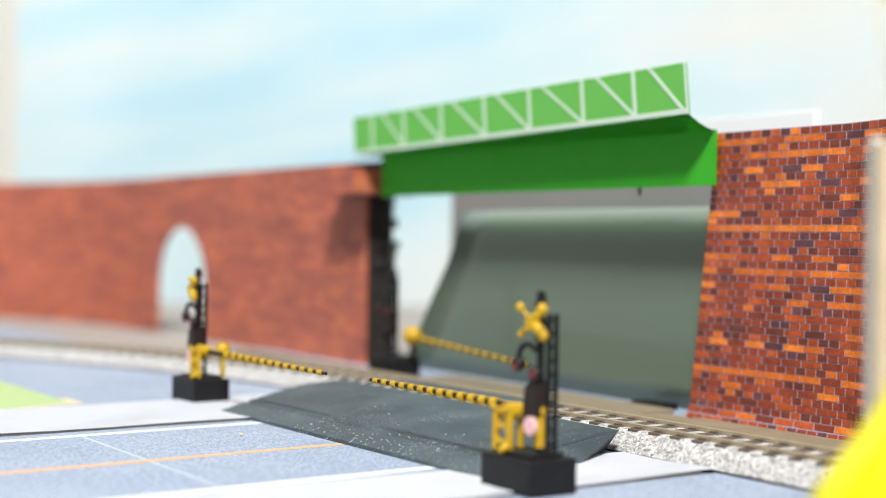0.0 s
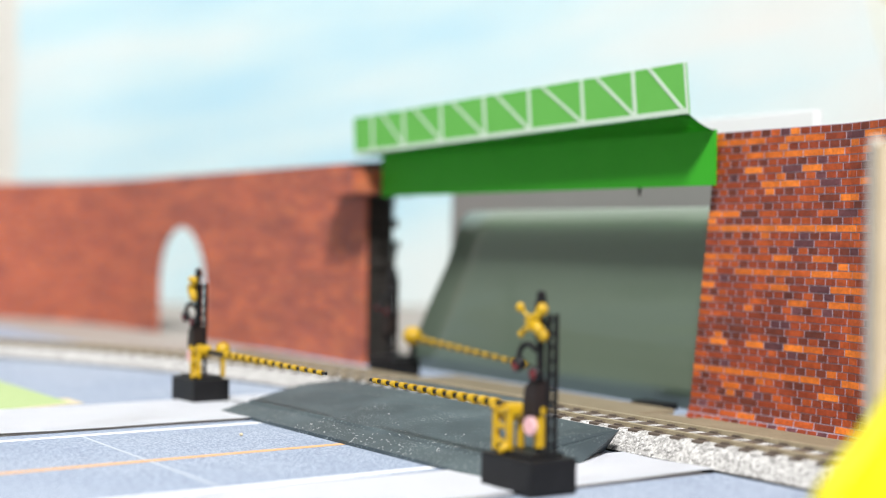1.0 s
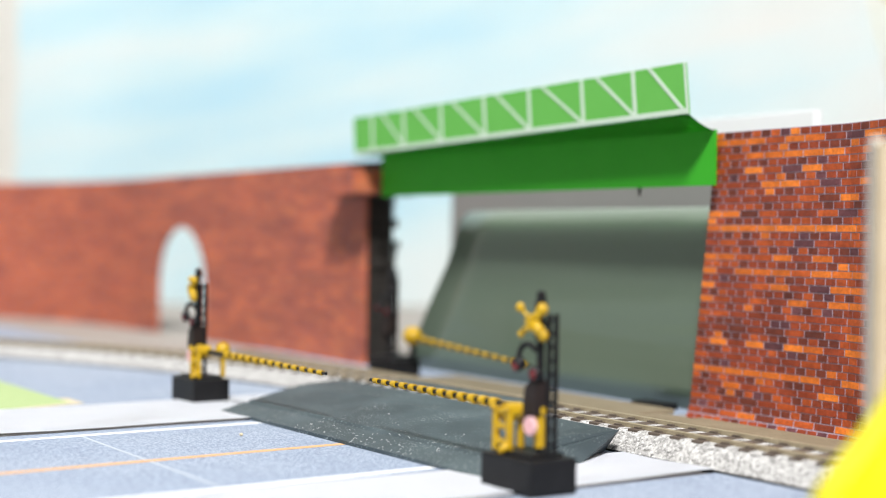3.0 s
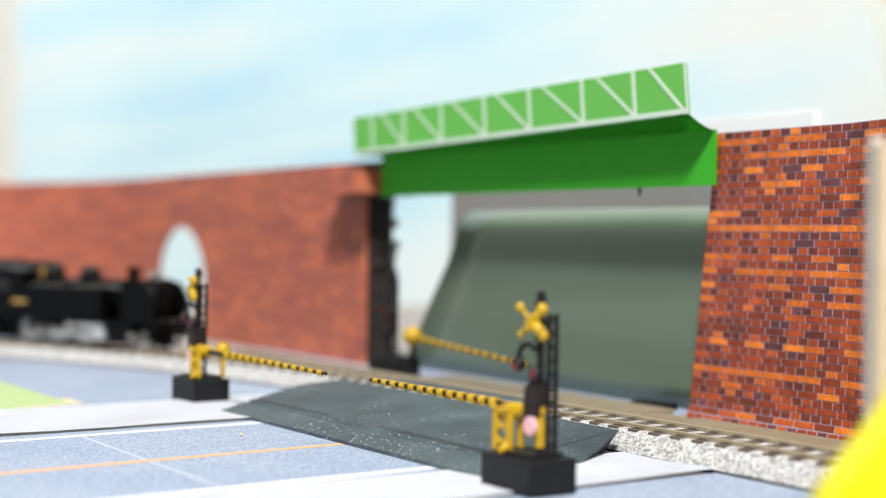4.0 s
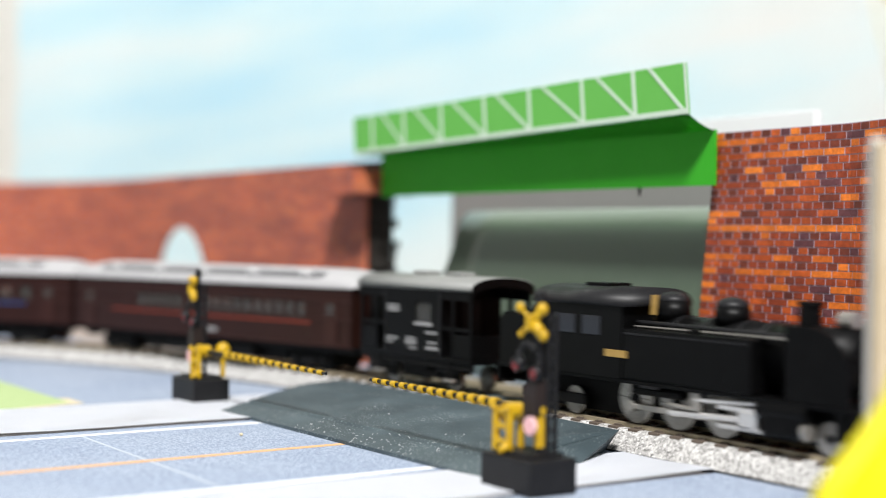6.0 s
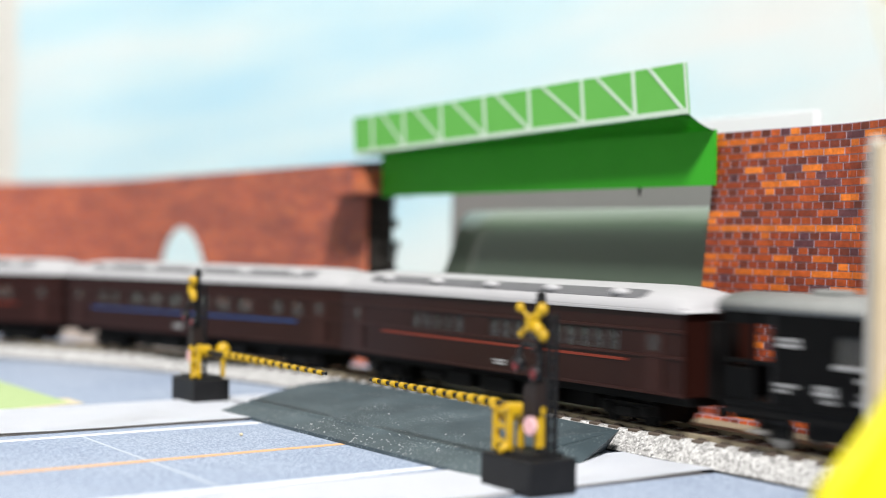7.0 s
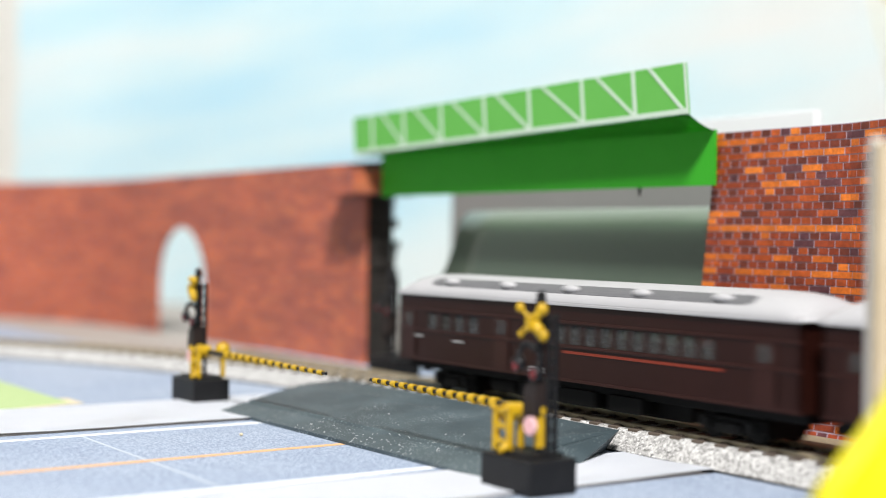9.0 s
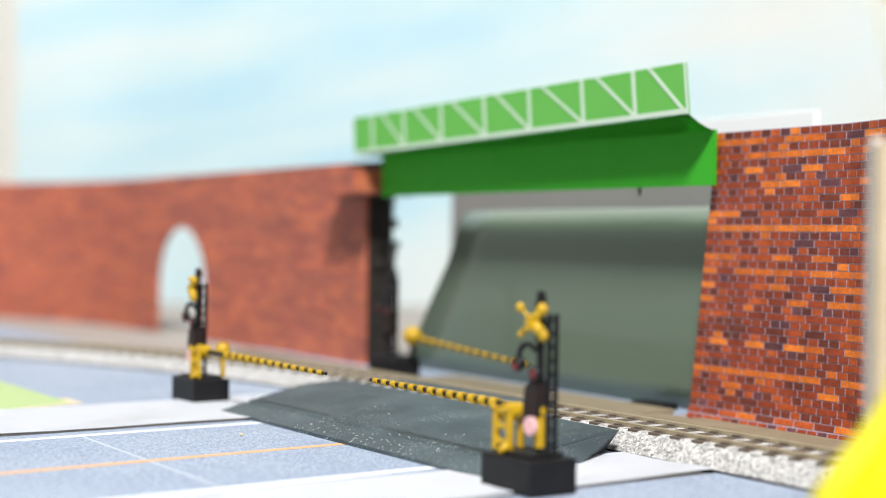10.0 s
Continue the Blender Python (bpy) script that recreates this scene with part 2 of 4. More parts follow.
def box(x0, x1, y0, y1, z0, z1, bevel=0.0, bm=None):
    bm = bm or bmesh.new()
    g = bmesh.ops.create_cube(bm, size=1.0, matrix=Matrix.LocRotScale(Vector(((x0 + x1) / 2, (y0 + y1) / 2, (z0 + z1) / 2)) * MM, None, Vector((x1 - x0, y1 - y0, z1 - z0)) * MM))
    if bevel:
        ed = list({e for v in g["verts"] for e in v.link_edges})
        bmesh.ops.bevel(bm, geom=ed, offset=bevel * MM, segments=2, affect="EDGES", profile=0.6)
    return bm


def tube(p, q, r0, r1=None, seg=14, bm=None):
    """A rod or cone from p to q."""
    bm = bm or bmesh.new()
    p, q = Vector(p) * MM, Vector(q) * MM
    d = q - p
    m = Matrix.Translation((p + q) / 2) @ d.to_track_quat("Z", "Y").to_matrix().to_4x4()
    bmesh.ops.create_cone(bm, cap_ends=True, segments=seg, radius1=r0 * MM, radius2=(r0 if r1 is None else r1) * MM, depth=d.length, matrix=m)
    return bm


def ball(c, r, bm=None, squash=(1, 1, 1)):
    bm = bm or bmesh.new()
    bmesh.ops.create_uvsphere(bm, u_segments=14, v_segments=9, radius=r * MM, matrix=Matrix.LocRotScale(Vector(c) * MM, None, Vector(squash)))
    return bm


def prism(outline, a, b, axis="x", bm=None):
    """A closed outline swept straight from a to b along an axis; the outline lies in the other two axes."""
    bm = bm or bmesh.new()
    rings = []
    for t in (a, b):
        ring = []
        for i, j in outline:
            co = {"x": (t, i, j), "y": (i, t, j), "z": (i, j, t)}[axis]
            ring.append(bm.verts.new(Vector(co) * MM))
        rings.append(ring)
    n = len(outline)
    for i in range(n):
        bm.faces.new((rings[0][i], rings[0][(i + 1) % n], rings[1][(i + 1) % n], rings[1][i]))
    bm.faces.new(rings[0])
    bm.faces.new(rings[1])
    return bm


# ---- the railway line: a straight, a bend of 365 mm radius, a straight ----
LINE_D, BEND_S, BEND_R, BEND_END, RAIL_Z = 194.0, -294.5, 365.0, radians(62), 5.5


def line(s, off=0.0):
    """Plan place and heading (radians) at s millimetres along the line."""
    if s >= BEND_S:
        return s, LINE_D + off, 0.0
    a = min((BEND_S - s) / BEND_R, BEND_END)
    x = BEND_S - (BEND_R + off) * math.sin(a)
    y = LINE_D - BEND_R + (BEND_R + off) * math.cos(a)
    rest = (BEND_S - s) - a * BEND_R
    return x - rest * math.cos(a), y - rest * math.sin(a), a


def swept(profile, s0, s1, step, bm=None):
    """Sweep an (offset, z) outline along the line."""
    bm = bm or bmesh.new()
    n = max(1, round((s1 - s0) / step))
    prev = None
    for i in range(n + 1):
        s = s0 + (s1 - s0) * i / n
        ring = [bm.verts.new(Vector((*line(s, o)[:2], z)) * MM) for o, z in profile]
        if prev:
            k = len(profile)
            for j in range(k):
                bm.faces.new((prev[j], prev[(j + 1) % k], ring[(j + 1) % k], ring[j]))
        else:
            bm.faces.new(ring)
        prev = ring
    bm.faces.new(prev)
    return bm




# ---- structure ----
def sheet(name, x0, x1, y0, y1, z0, z1, mat, label, category="paper", kind="", bevel=0.0):
    return tagged(part(name, box(x0, x1, y0, y1, z0, z1, bevel), mat), label, category, "", kind)


sheet("ground", -1500, 1500, -1300, 1700, -20, 0, TABLE, "grey-brown baseboard under the model railway", "table top", "structure")

# printed road leading to the crossing, with its painted lines
road = sheet("road", -286, -205, -60, 184, 0, 0.35, ASPHALT, "blue-grey printed asphalt road sheet", "road", "structure")
for nm, s, w, mat in (("edge_line", -280.5, 2.1, LINE), ("centre_line", -243.5, 2.0, ORANGE), ("edge_line", -210.5, 2.1, LINE)):
    bm = bmesh.new()
    n, prev = 40, None
    for i in range(n + 1):
        d = -55 + (141 + 55) * i / n
        c = s + 0.9 * math.sin(d * 0.025) + 0.0001 * (d - 143) ** 2
        ring = [bm.verts.new(Vector(v) * MM) for v in ((c - w / 2, d, 0.36), (c + w / 2, d, 0.36), (c + w / 2, d, 0.43), (c - w / 2, d, 0.43))]
        if prev:
            for j in range(4):
                bm.faces.new((prev[j], prev[(j + 1) % 4], ring[(j + 1) % 4], ring[j]))
        prev = ring
    part(nm, bm, mat, road, "orange centre line" if mat is ORANGE else "white edge line")
part("stop_line", box(-279, -212, 98.8, 99.5, 0.36, 0.41), THIN, road, "thin pale line across the road")

sheet("far_road_sheet", -1000, -322, -200, 186, 0, 0.3, ASPHALT, "blue-grey printed asphalt sheet beside the bend", "road", "", 0)
sheet("near_road_sheet", -181, 320, 40, 184, 0, 0.3, ASPHALT, "blue-grey printed asphalt sheet beside the track", "road", "", 0)
sheet("back_road_sheet", -470, -248, 206, 247, 0, 0.3, ASPHALT, "blue-grey printed sheet under the bridge", "road", "", 0)


def paper_band(name, s0, s1, d0, d1, lift, label):
    """A strip of white paper, a little wavy, with one lifted edge."""
    bm = bmesh.new()
    n, k = 30, 6
    grid = [[bm.verts.new(Vector((s0 + (s1 - s0) * j / k, d0 + (d1 - d0) * i / n,
                                  0.75 + lift * (j / k) ** 2 * (0.7 + 0.3 * math.sin(i * 0.9)) + 0.12 * math.sin(i * 0.5 + j))) * MM)
             for j in range(k + 1)] for i in range(n + 1)]
    for i in range(n):
        for j in range(k):
            bm.faces.new((grid[i][j], grid[i][j + 1], grid[i + 1][j + 1], grid[i + 1][j]))
    bmesh.ops.solidify(bm, geom=bm.faces[:], thickness=0.25 * MM)
    return tagged(part(name, bm, WHITE), label, "paper")


paper_band("paper_strip", -328, -285.5, -60, 186, 0.45, "white paper strip with a lifted edge beside the road")
paper_band("paper_strip", -206, -181, 20, 183, 0.25, "white paper strip between two road sheets")

verge = thing("printed_verge", "green printed verge with a cream kerb", "printed sheet")
part("grass_print", prism([(-420, 116), (-336, 116.5), (-328.5, 97), (-328.5, 40), (-420, 40)], 0.32, 0.45, "z"), GRASS, verge)
part("kerb_print", prism([(-345, 119), (-333.5, 119), (-327.5, 97), (-328.5, 97), (-335.5, 116.5), (-345, 116.5)], 0.32, 0.5, "z"), KERB, verge, "cream kerb edge")


# track
track = thing("railway_track", "grey-ballasted model railway track with weathered rails", "track", kind="structure")
part("track_base", swept([(-11.0, 0.0), (-11.0, 0.75), (11.0, 0.75), (11.0, 0.0)], -900, 500, 12), BED, track, "black plastic track base")
part("ballast", swept([(-10.7, 0.75), (-10.3, 1.2), (-7.5, 4.0), (-6.5, 4.55), (6.5, 4.55), (7.5, 4.0), (10.3, 1.2), (10.7, 0.75)], -900, 500, 10), BALLAST, track, "grey speckled ballast")
for off in (-4.5, 4.5):
    part("rail", swept([(off - 0.9, 3.7), (off - 0.9, 3.95), (off - 0.3, 4.2), (off - 0.5, 4.8), (off - 0.5, 5.4), (off - 0.35, 5.5), (off + 0.35, 5.5), (off + 0.5, 5.4), (off + 0.5, 4.8),
                        (off + 0.3, 4.2), (off + 0.9, 3.95), (off + 0.9, 3.7)], -900, 500, 10), RAIL, track)
bm = box(-1.4, 1.4, -7.1, 7.1, 3.5, 4.75, 0.15)
for yy in (-4.5, 4.5):
    for o in (-1.1, 1.1):
        box(-0.8, 0.8, yy + o - 0.35, yy + o + 0.35, 4.8, 5.05, 0, bm)
sleeper_mesh = mesh_of(bm, "sleeper", SLEEPER)
s = -700.0
while s < -60:
    x, y, a = line(s)
    ob = new("sleeper", sleeper_mesh)
    ob.parent = track
    ob.matrix_local = pose(x * MM, y * MM, 0, 0, 0, math.degrees(a))
    s += 6.0
# loose stones on the shoulder that the camera passes nearest
bm = bmesh.new()
rng = random.Random(4)
for i in range(3600):
    s = rng.uniform(-235, -125)
    t = rng.random()
    off = -10.35 + 3.3 * t
    z = 1.15 + 3.1 * t
    x, y, a = line(s, off)
    r = rng.uniform(0.06, 0.16)
    m = Matrix.Translation(Vector((x, y, z)) * MM) @ Euler((rng.random() * 6, rng.random() * 6, 0)).to_matrix().to_4x4() @ Matrix.Diagonal((1, rng.uniform(0.6, 1), rng.uniform(0.5, 0.9), 1))
    bmesh.ops.create_icosphere(bm, subdivisions=1, radius=r * MM, matrix=m)
STONES, snt, sb = base_mat("ballast_stones", 0.75)
rr = ramp(snt, [(0.0, (0.10, 0.099, 0.096)), (0.35, (0.23, 0.226, 0.218)), (0.8, (0.35, 0.345, 0.335)), (1.0, (0.66, 0.65, 0.63))], snt.nodes.new("ShaderNodeNewGeometry").outputs["Random Per Island"])
snt.links.new(rr.outputs[0], sb.inputs["Base Color"])
tagged(part("ballast_stones", bm, STONES, track, "pale grey loose stones"), kind="stuff")

# tan boards lying between the track and the wall
for x0, x1, y0, y1, z1, lab in ((-432, 120, 205.6, 213.6, 3.4, "long tan weathered board lying behind the track"), (-341, -248, 214.2, 236.5, 1.6, "wide tan weathered board lying behind the track"), (-238, -118, 214.2, 222.4, 2.6, "tan weathered board at the foot of the brick wall"), (-232, -120, 222.9, 229.5, 1.8, "thin tan weathered board at the foot of the brick wall")):
    sheet("trackside_board", x0, x1, y0, y1, 0, z1, TANBOARD, lab, "board", "", 0.3)

# crossing slab: ramp up to rail height
slab = thing("crossing_slab", "dark grey-green dusty road slab ramping up to the track", "road ramp")
# (distance, height, where its cut end lies)
prof = [(141.2, 0.36, -195.0), (141.2, 0.9, -196.0), (148.6, 2.1, -200.5), (149.4, 1.75, -200.8), (150.4, 2.5, -201.2), (168.0, 4.9, -205.6), (182.4, 5.0, -206.8), (182.4, 0.36, -211.0), (165.0, 0.36, -198.6)]
bm = bmesh.new()
n = 26
prev = None
for i in range(n + 1):
    f = i / n
    ring = []
    for d, z, s_b in prof:
        # the ends are cut askew
        s_a = -316.0 + (182 - d) / 40 * 14.0
        s = s_a + f * (s_b - s_a)
        bow = 0.35 * math.sin(f * math.pi) * (1 if z > 0.5 else 0)
        ring.append(bm.verts.new(Vector((s, d, z + bow * 0.6)) * MM))
    if prev:
        k = len(prof)
        for j in range(k):
            bm.faces.new((prev[j], prev[(j + 1) % k], ring[(j + 1) % k], ring[j]))
    else:
        bm.faces.new(ring)
    prev = ring
bm.faces.new(prev)
part("ramp", bm, SLAB, slab)
part("inner_slab", box(-306, -246, 190.6, 197.4, 4.0, 5.2, 0.3), SLAB, slab, "strip between the rails")


# ---- brick walls of printed card ----
def left_wall_plan(s):
    """The back wall: straight, then bending with the line."""
    if s >= -590:
        return s, 236.0, 0.0
    a = (-590 - s) / 250.0
    return -590 - 250 * math.sin(a), 236 - 250 + 250 * math.cos(a), a


def left_wall():
    bm = bmesh.new()
    uvl = bm.loops.layers.uv.new("UVMap")
    cols = sorted({-394 - 6.0 * i for i in range(80)} | {-544.5 + 24.5 * math.cos(math.pi * i / 24) for i in range(25)})
    top = 67.3
    pts = []
    for s in cols:
        z0 = 0.0
        if abs(s + 544.5) < 24.49:
            z0 = 21.5 + math.sqrt(24.5 ** 2 - (s + 544.5) ** 2)
        elif abs(s + 544.5) < 24.51:
            z0 = 21.5
        pts.append((s, z0))
    def quad(c):
        vs = []
        for s, z in c:
            x, y, _ = left_wall_plan(s)
            vs.append(bm.verts.new(Vector((x, y, z)) * MM))
        f = bm.faces.new(vs)
        for lp, (s, z) in zip(f.loops, c):
            lp[uvl].uv = (s * MM, z * MM)
    for (sa, za), (sb_, zb) in zip(pts, pts[1:]):
        inside = abs((sa + sb_) / 2 + 544.5) < 24.5
        quad([(sa, za if inside else 0), (sb_, zb if inside else 0), (sb_, top), (sa, top)])
    bmesh.ops.remove_doubles(bm, verts=bm.verts, dist=1e-6)
    ob = part("wall_back_left", bm, CARD, None)
    md = ob.modifiers.new("thickness", "SOLIDIFY")
    md.thickness, md.offset = 1.2 * MM, 0
    return tagged(ob, "red-brown brick-printed card wall with an arched opening", "wall", "", "structure")


# a small black block put in for the shadow gap at the wall's foot
tagged(part("foot_shadow", box(-266, -254, 238.5, 243.5, 0.3, 1.9, 0.4), BLKB), "small black block put in for a shadow gap at the wall foot", "block")


def uv_box(name, x0, x1, y0, y1, z0, z1, parent, label=""):
    bm = box(x0, x1, y0, y1, z0, z1)
    uvl = bm.loops.layers.uv.new("UVMap")
    bm.normal_update()
    for f in bm.faces:
        n = f.normal
        for lp in f.loops:
            c = lp.vert.co
            lp[uvl].uv = (c.y, c.z) if abs(n.x) > 0.7 else ((c.x, c.z) if abs(n.y) > 0.7 else (c.x, c.y))
    return part(name, bm, CARD, parent, label)


wl = left_wall()
pier = tagged(part("pier", box(-404, -394.6, 237, 246, 0, 62, 0.3), PIER), "dark rough stone pier under the bridge end", "pier")
part("pier_cap", box(-404, -380.5, 235.3, 246, 56, 67.2, 0.5), PIER, pier, "dark cap block under the girder end")
prg = random.Random(8)
z = 0.0
while z < 61:
    h = prg.uniform(2.6, 4.2)
    part("stone", box(-403 + prg.uniform(-1, 1), -392.6 + prg.uniform(-0.8, 0.9), 236.8, 246 + prg.uniform(-0.6, 2.2), z + 0.15, z + h - 0.15, 0.5), PIER, pier)
    z += h
uv_box("corbel", -405, -383, 224.0, 235.2, 56.5, 64.5, wl, "small ledge under the bridge end")


def right_plan(a, z):
    """Place on the right wall at a millimetres along and z up; the foot curls out and the far part folds."""
    curl = 1.1 * max(0.0, 1 - z / 5.0) ** 2
    if a <= -196:
        return a, 237.0 - curl, 0.0
    t = a + 196
    return -196 + t * math.cos(radians(14)), 237.0 - t * math.sin(radians(14)) - curl, -14.0


RW_TOP, PITCH = 68.1, 1.66


def right_edge(z):
    return -243.5 + 8.0 * z / 68.0


bm = bmesh.new()
zs = [0, 1, 2, 3, 4, 5, 6, 9, 20, 40, 60, RW_TOP]
cols = [0.0, 0.25, 0.5, 0.75, 1.0]
grid = []
for z in zs:
    e = right_edge(z)
    al = [e + (-196 - e) * c for c in cols] + [-196 + 20 * i for i in range(1, 9)]
    grid.append([bm.verts.new(Vector((*right_plan(a, z)[:2], z)) * MM) for a in al])
for r0, r1 in zip(grid, grid[1:]):
    for i in range(len(r0) - 1):
        bm.faces.new((r0[i], r0[i + 1], r1[i + 1], r1[i]))
wr = part("wall_back_right", bm, MORTAR)
md = wr.modifiers.new("thickness", "SOLIDIFY")
md.thickness, md.offset = 1.0 * MM, 1
tagged(wr, "red and orange brick-printed card wall with a curled foot", "wall", "", "structure")


# ---- bridge of folded green card ----
bridge = thing("card_bridge", "green folded card bridge with a pale printed truss", "bridge")
SL, SR = -381.0, -233.0
part("girder_face", box(SL, SR, 233.6, 234.4, 55.6, 68.6), GREEN, bridge, "plain green girder face")
bm = bmesh.new()
n, k = 24, 8
rows = []
for i in range(n + 1):
    f = i / n
    zr_ = 68.6 + 3.2 * f
    row = []
    for j in range(k + 1):
        g = j / k
        d = 233.8 - 8.0 * g
        z = 68.4 + (zr_ - 68.4) * (g ** 1.6)
        row.append(bm.verts.new(Vector((SL - 4 * g * (1 - f) + (SR - SL) * f - 0.5 * g * f, d, z)) * MM))
    rows.append(row)
for a, b in zip(rows, rows[1:]):
    for j in range(k):
        bm.faces.new((a[j], a[j + 1], b[j + 1], b[j]))
bmesh.ops.solidify(bm, geom=bm.faces[:], thickness=0.4 * MM)
part("shelf", bm, GREEN, bridge, "curved fold under the truss", True)
# truss panel: leans a little, rises towards one end
TL, TR = -385.0, -233.5


def truss_pt(f, g, out=0.0):
    """f along 0..1, g up 0..1"""
    return Vector((TL + (TR - TL) * f - 2.0 * g, 225.8 - out + 0.6 * g, 68.7 + 3.2 * f + 12.0 * g)) * MM


def slab_between(corners, d0, d1):
    """A thin plate from four (f, g) corners of the truss plane, between two distances out."""
    bm = bmesh.new()
    lo, hi = ([bm.verts.new(truss_pt(f, g, o)) for f, g in corners] for o in (d0, d1))
    bm.faces.new(lo)
    bm.faces.new(hi)
    for i in range(4):
        bm.faces.new((lo[i], lo[(i + 1) % 4], hi[(i + 1) % 4], hi[i]))
    return bm


def truss_strip(name, a, b, w, parent, out=0.12):
    """A flat strip of width w between two (f, g) points."""
    h = w / 2 / 156.0
    steep = abs(b[1] - a[1]) > 0.5
    c = [(a[0] - h, a[1]), (a[0] + h, a[1]), (b[0] + h, b[1]), (b[0] - h, b[1])] if steep else [(a[0], a[1] - w / 24), (b[0], b[1] - w / 24), (b[0], b[1] + w / 24), (a[0], a[1] + w / 24)]
    return part(name, slab_between(c, 0.0, out), PALEGREY, parent)


tp = part("truss_panel", slab_between([(0, 0), (1, 0), (1, 1), (0, 1)], -0.4, -0.004), GREEN2, bridge, "light green printed truss panel")
truss_strip("bottom_chord", (0, 0.055), (1, 0.055), 1.2, tp, 0.10)
truss_strip("end_post", (0.9975, 0), (0.9975, 1), 0.7, tp, 0.13)
POSTS = [0.075, 0.196, 0.330, 0.472, 0.607, 0.752, 0.880, 0.99]
for f0, f1 in zip(POSTS, POSTS[1:]):
    truss_strip("vertical", (f0, 0.06), (f0, 0.998), 1.2, tp, 0.12)
    truss_strip("diagonal", (f0 + 0.038, 0.998), (f1, 0.06), 1.3, tp, 0.14)
part("drip_peg", tube((-259, 234, 55.8), (-259, 234, 53.6), 0.5, 0.3), BLK, bridge, "small dark peg under the girder")

# ---- what stands behind the walls ----
# a dark curved sheet added in place of the shaded backdrop under the bridge
bm = bmesh.new()
prof = []
for i in range(15):
    a = math.pi / 2 * i / 14
    prof.append((245.6 + 8 * (1 - math.cos(a)), 43.8 + 7.6 * math.sin(a)))
prof = [(246.2, 0.31), (245.8, 6), (245.3, 14), (245.0, 24), (245.1, 34)] + prof + [(262, 51.6)]
rows = []
for i in range(13):
    f = i / 12
    row = []
    for d, z in prof:
        left = -386 + 0.76 * min(z, 40.0)
        s = left + (-150 - left) * f
        row.append(bm.verts.new(Vector((s, d, z)) * MM))
    rows.append(row)
for a, b in zip(rows, rows[1:]):
    for j in range(len(prof) - 1):
        bm.faces.new((a[j], a[j + 1], b[j + 1], b[j]))
shade_sheet = tagged(part("shade_panel", bm, SHADE_CARD, None, "", True), "smooth grey-green curved card panel added for the shaded backdrop behind the bridge", "panel")
md = shade_sheet.modifiers.new("thickness", "SOLIDIFY")
md.thickness, md.offset = 1.0 * MM, 1
wb = sheet("white_board", -438, -261, 300, 303, 0, 79.5, BOARD, "plain white board standing behind the brick walls", "board", "", 0.4)
# grey strip laid over the board to paint the shade on its lower part
part("shade_band", box(-437, -262, 299.4, 299.98, 30, 66), SHADE_BAND, wb, "grey lower band painted as shade on the board")

CX, CY = Vector((0.5604, 0.8283, 0)), Vector((-0.8283, 0.5604, 0))


def facing(name, x0, x1, dist, z0, z1, thick, mat, label, category, bow=0.0):
    """An upright sheet square to the line of sight at a distance."""
    bm = bmesh.new()
    n = 16
    pts = []
    for i in range(n + 1):
        f = i / n
        c = CX * (x0 + (x1 - x0) * f) + CY * (dist + bow * 4 * f * (1 - f))
        pts.append((bm.verts.new((c + Vector((0, 0, z0))) * MM), bm.verts.new((c + Vector((0, 0, z1))) * MM)))
    for a, b in zip(pts, pts[1:]):
        bm.faces.new((a[0], b[0], b[1], a[1]))
    bmesh.ops.solidify(bm, geom=bm.faces[:], thickness=thick * MM)
    return tagged(part(name, bm, mat), label, category, "", "structure")


facing("backdrop", -262, 620, 850, 0, 520, 2, SKY, "printed pale blue cloudy sky backdrop sheet", "backdrop", 30)
facing("wall_room", -1200, 1200, 1300, -20, 1500, 20, ROOMWALL, "cream-white room wall behind the backdrop", "wall")


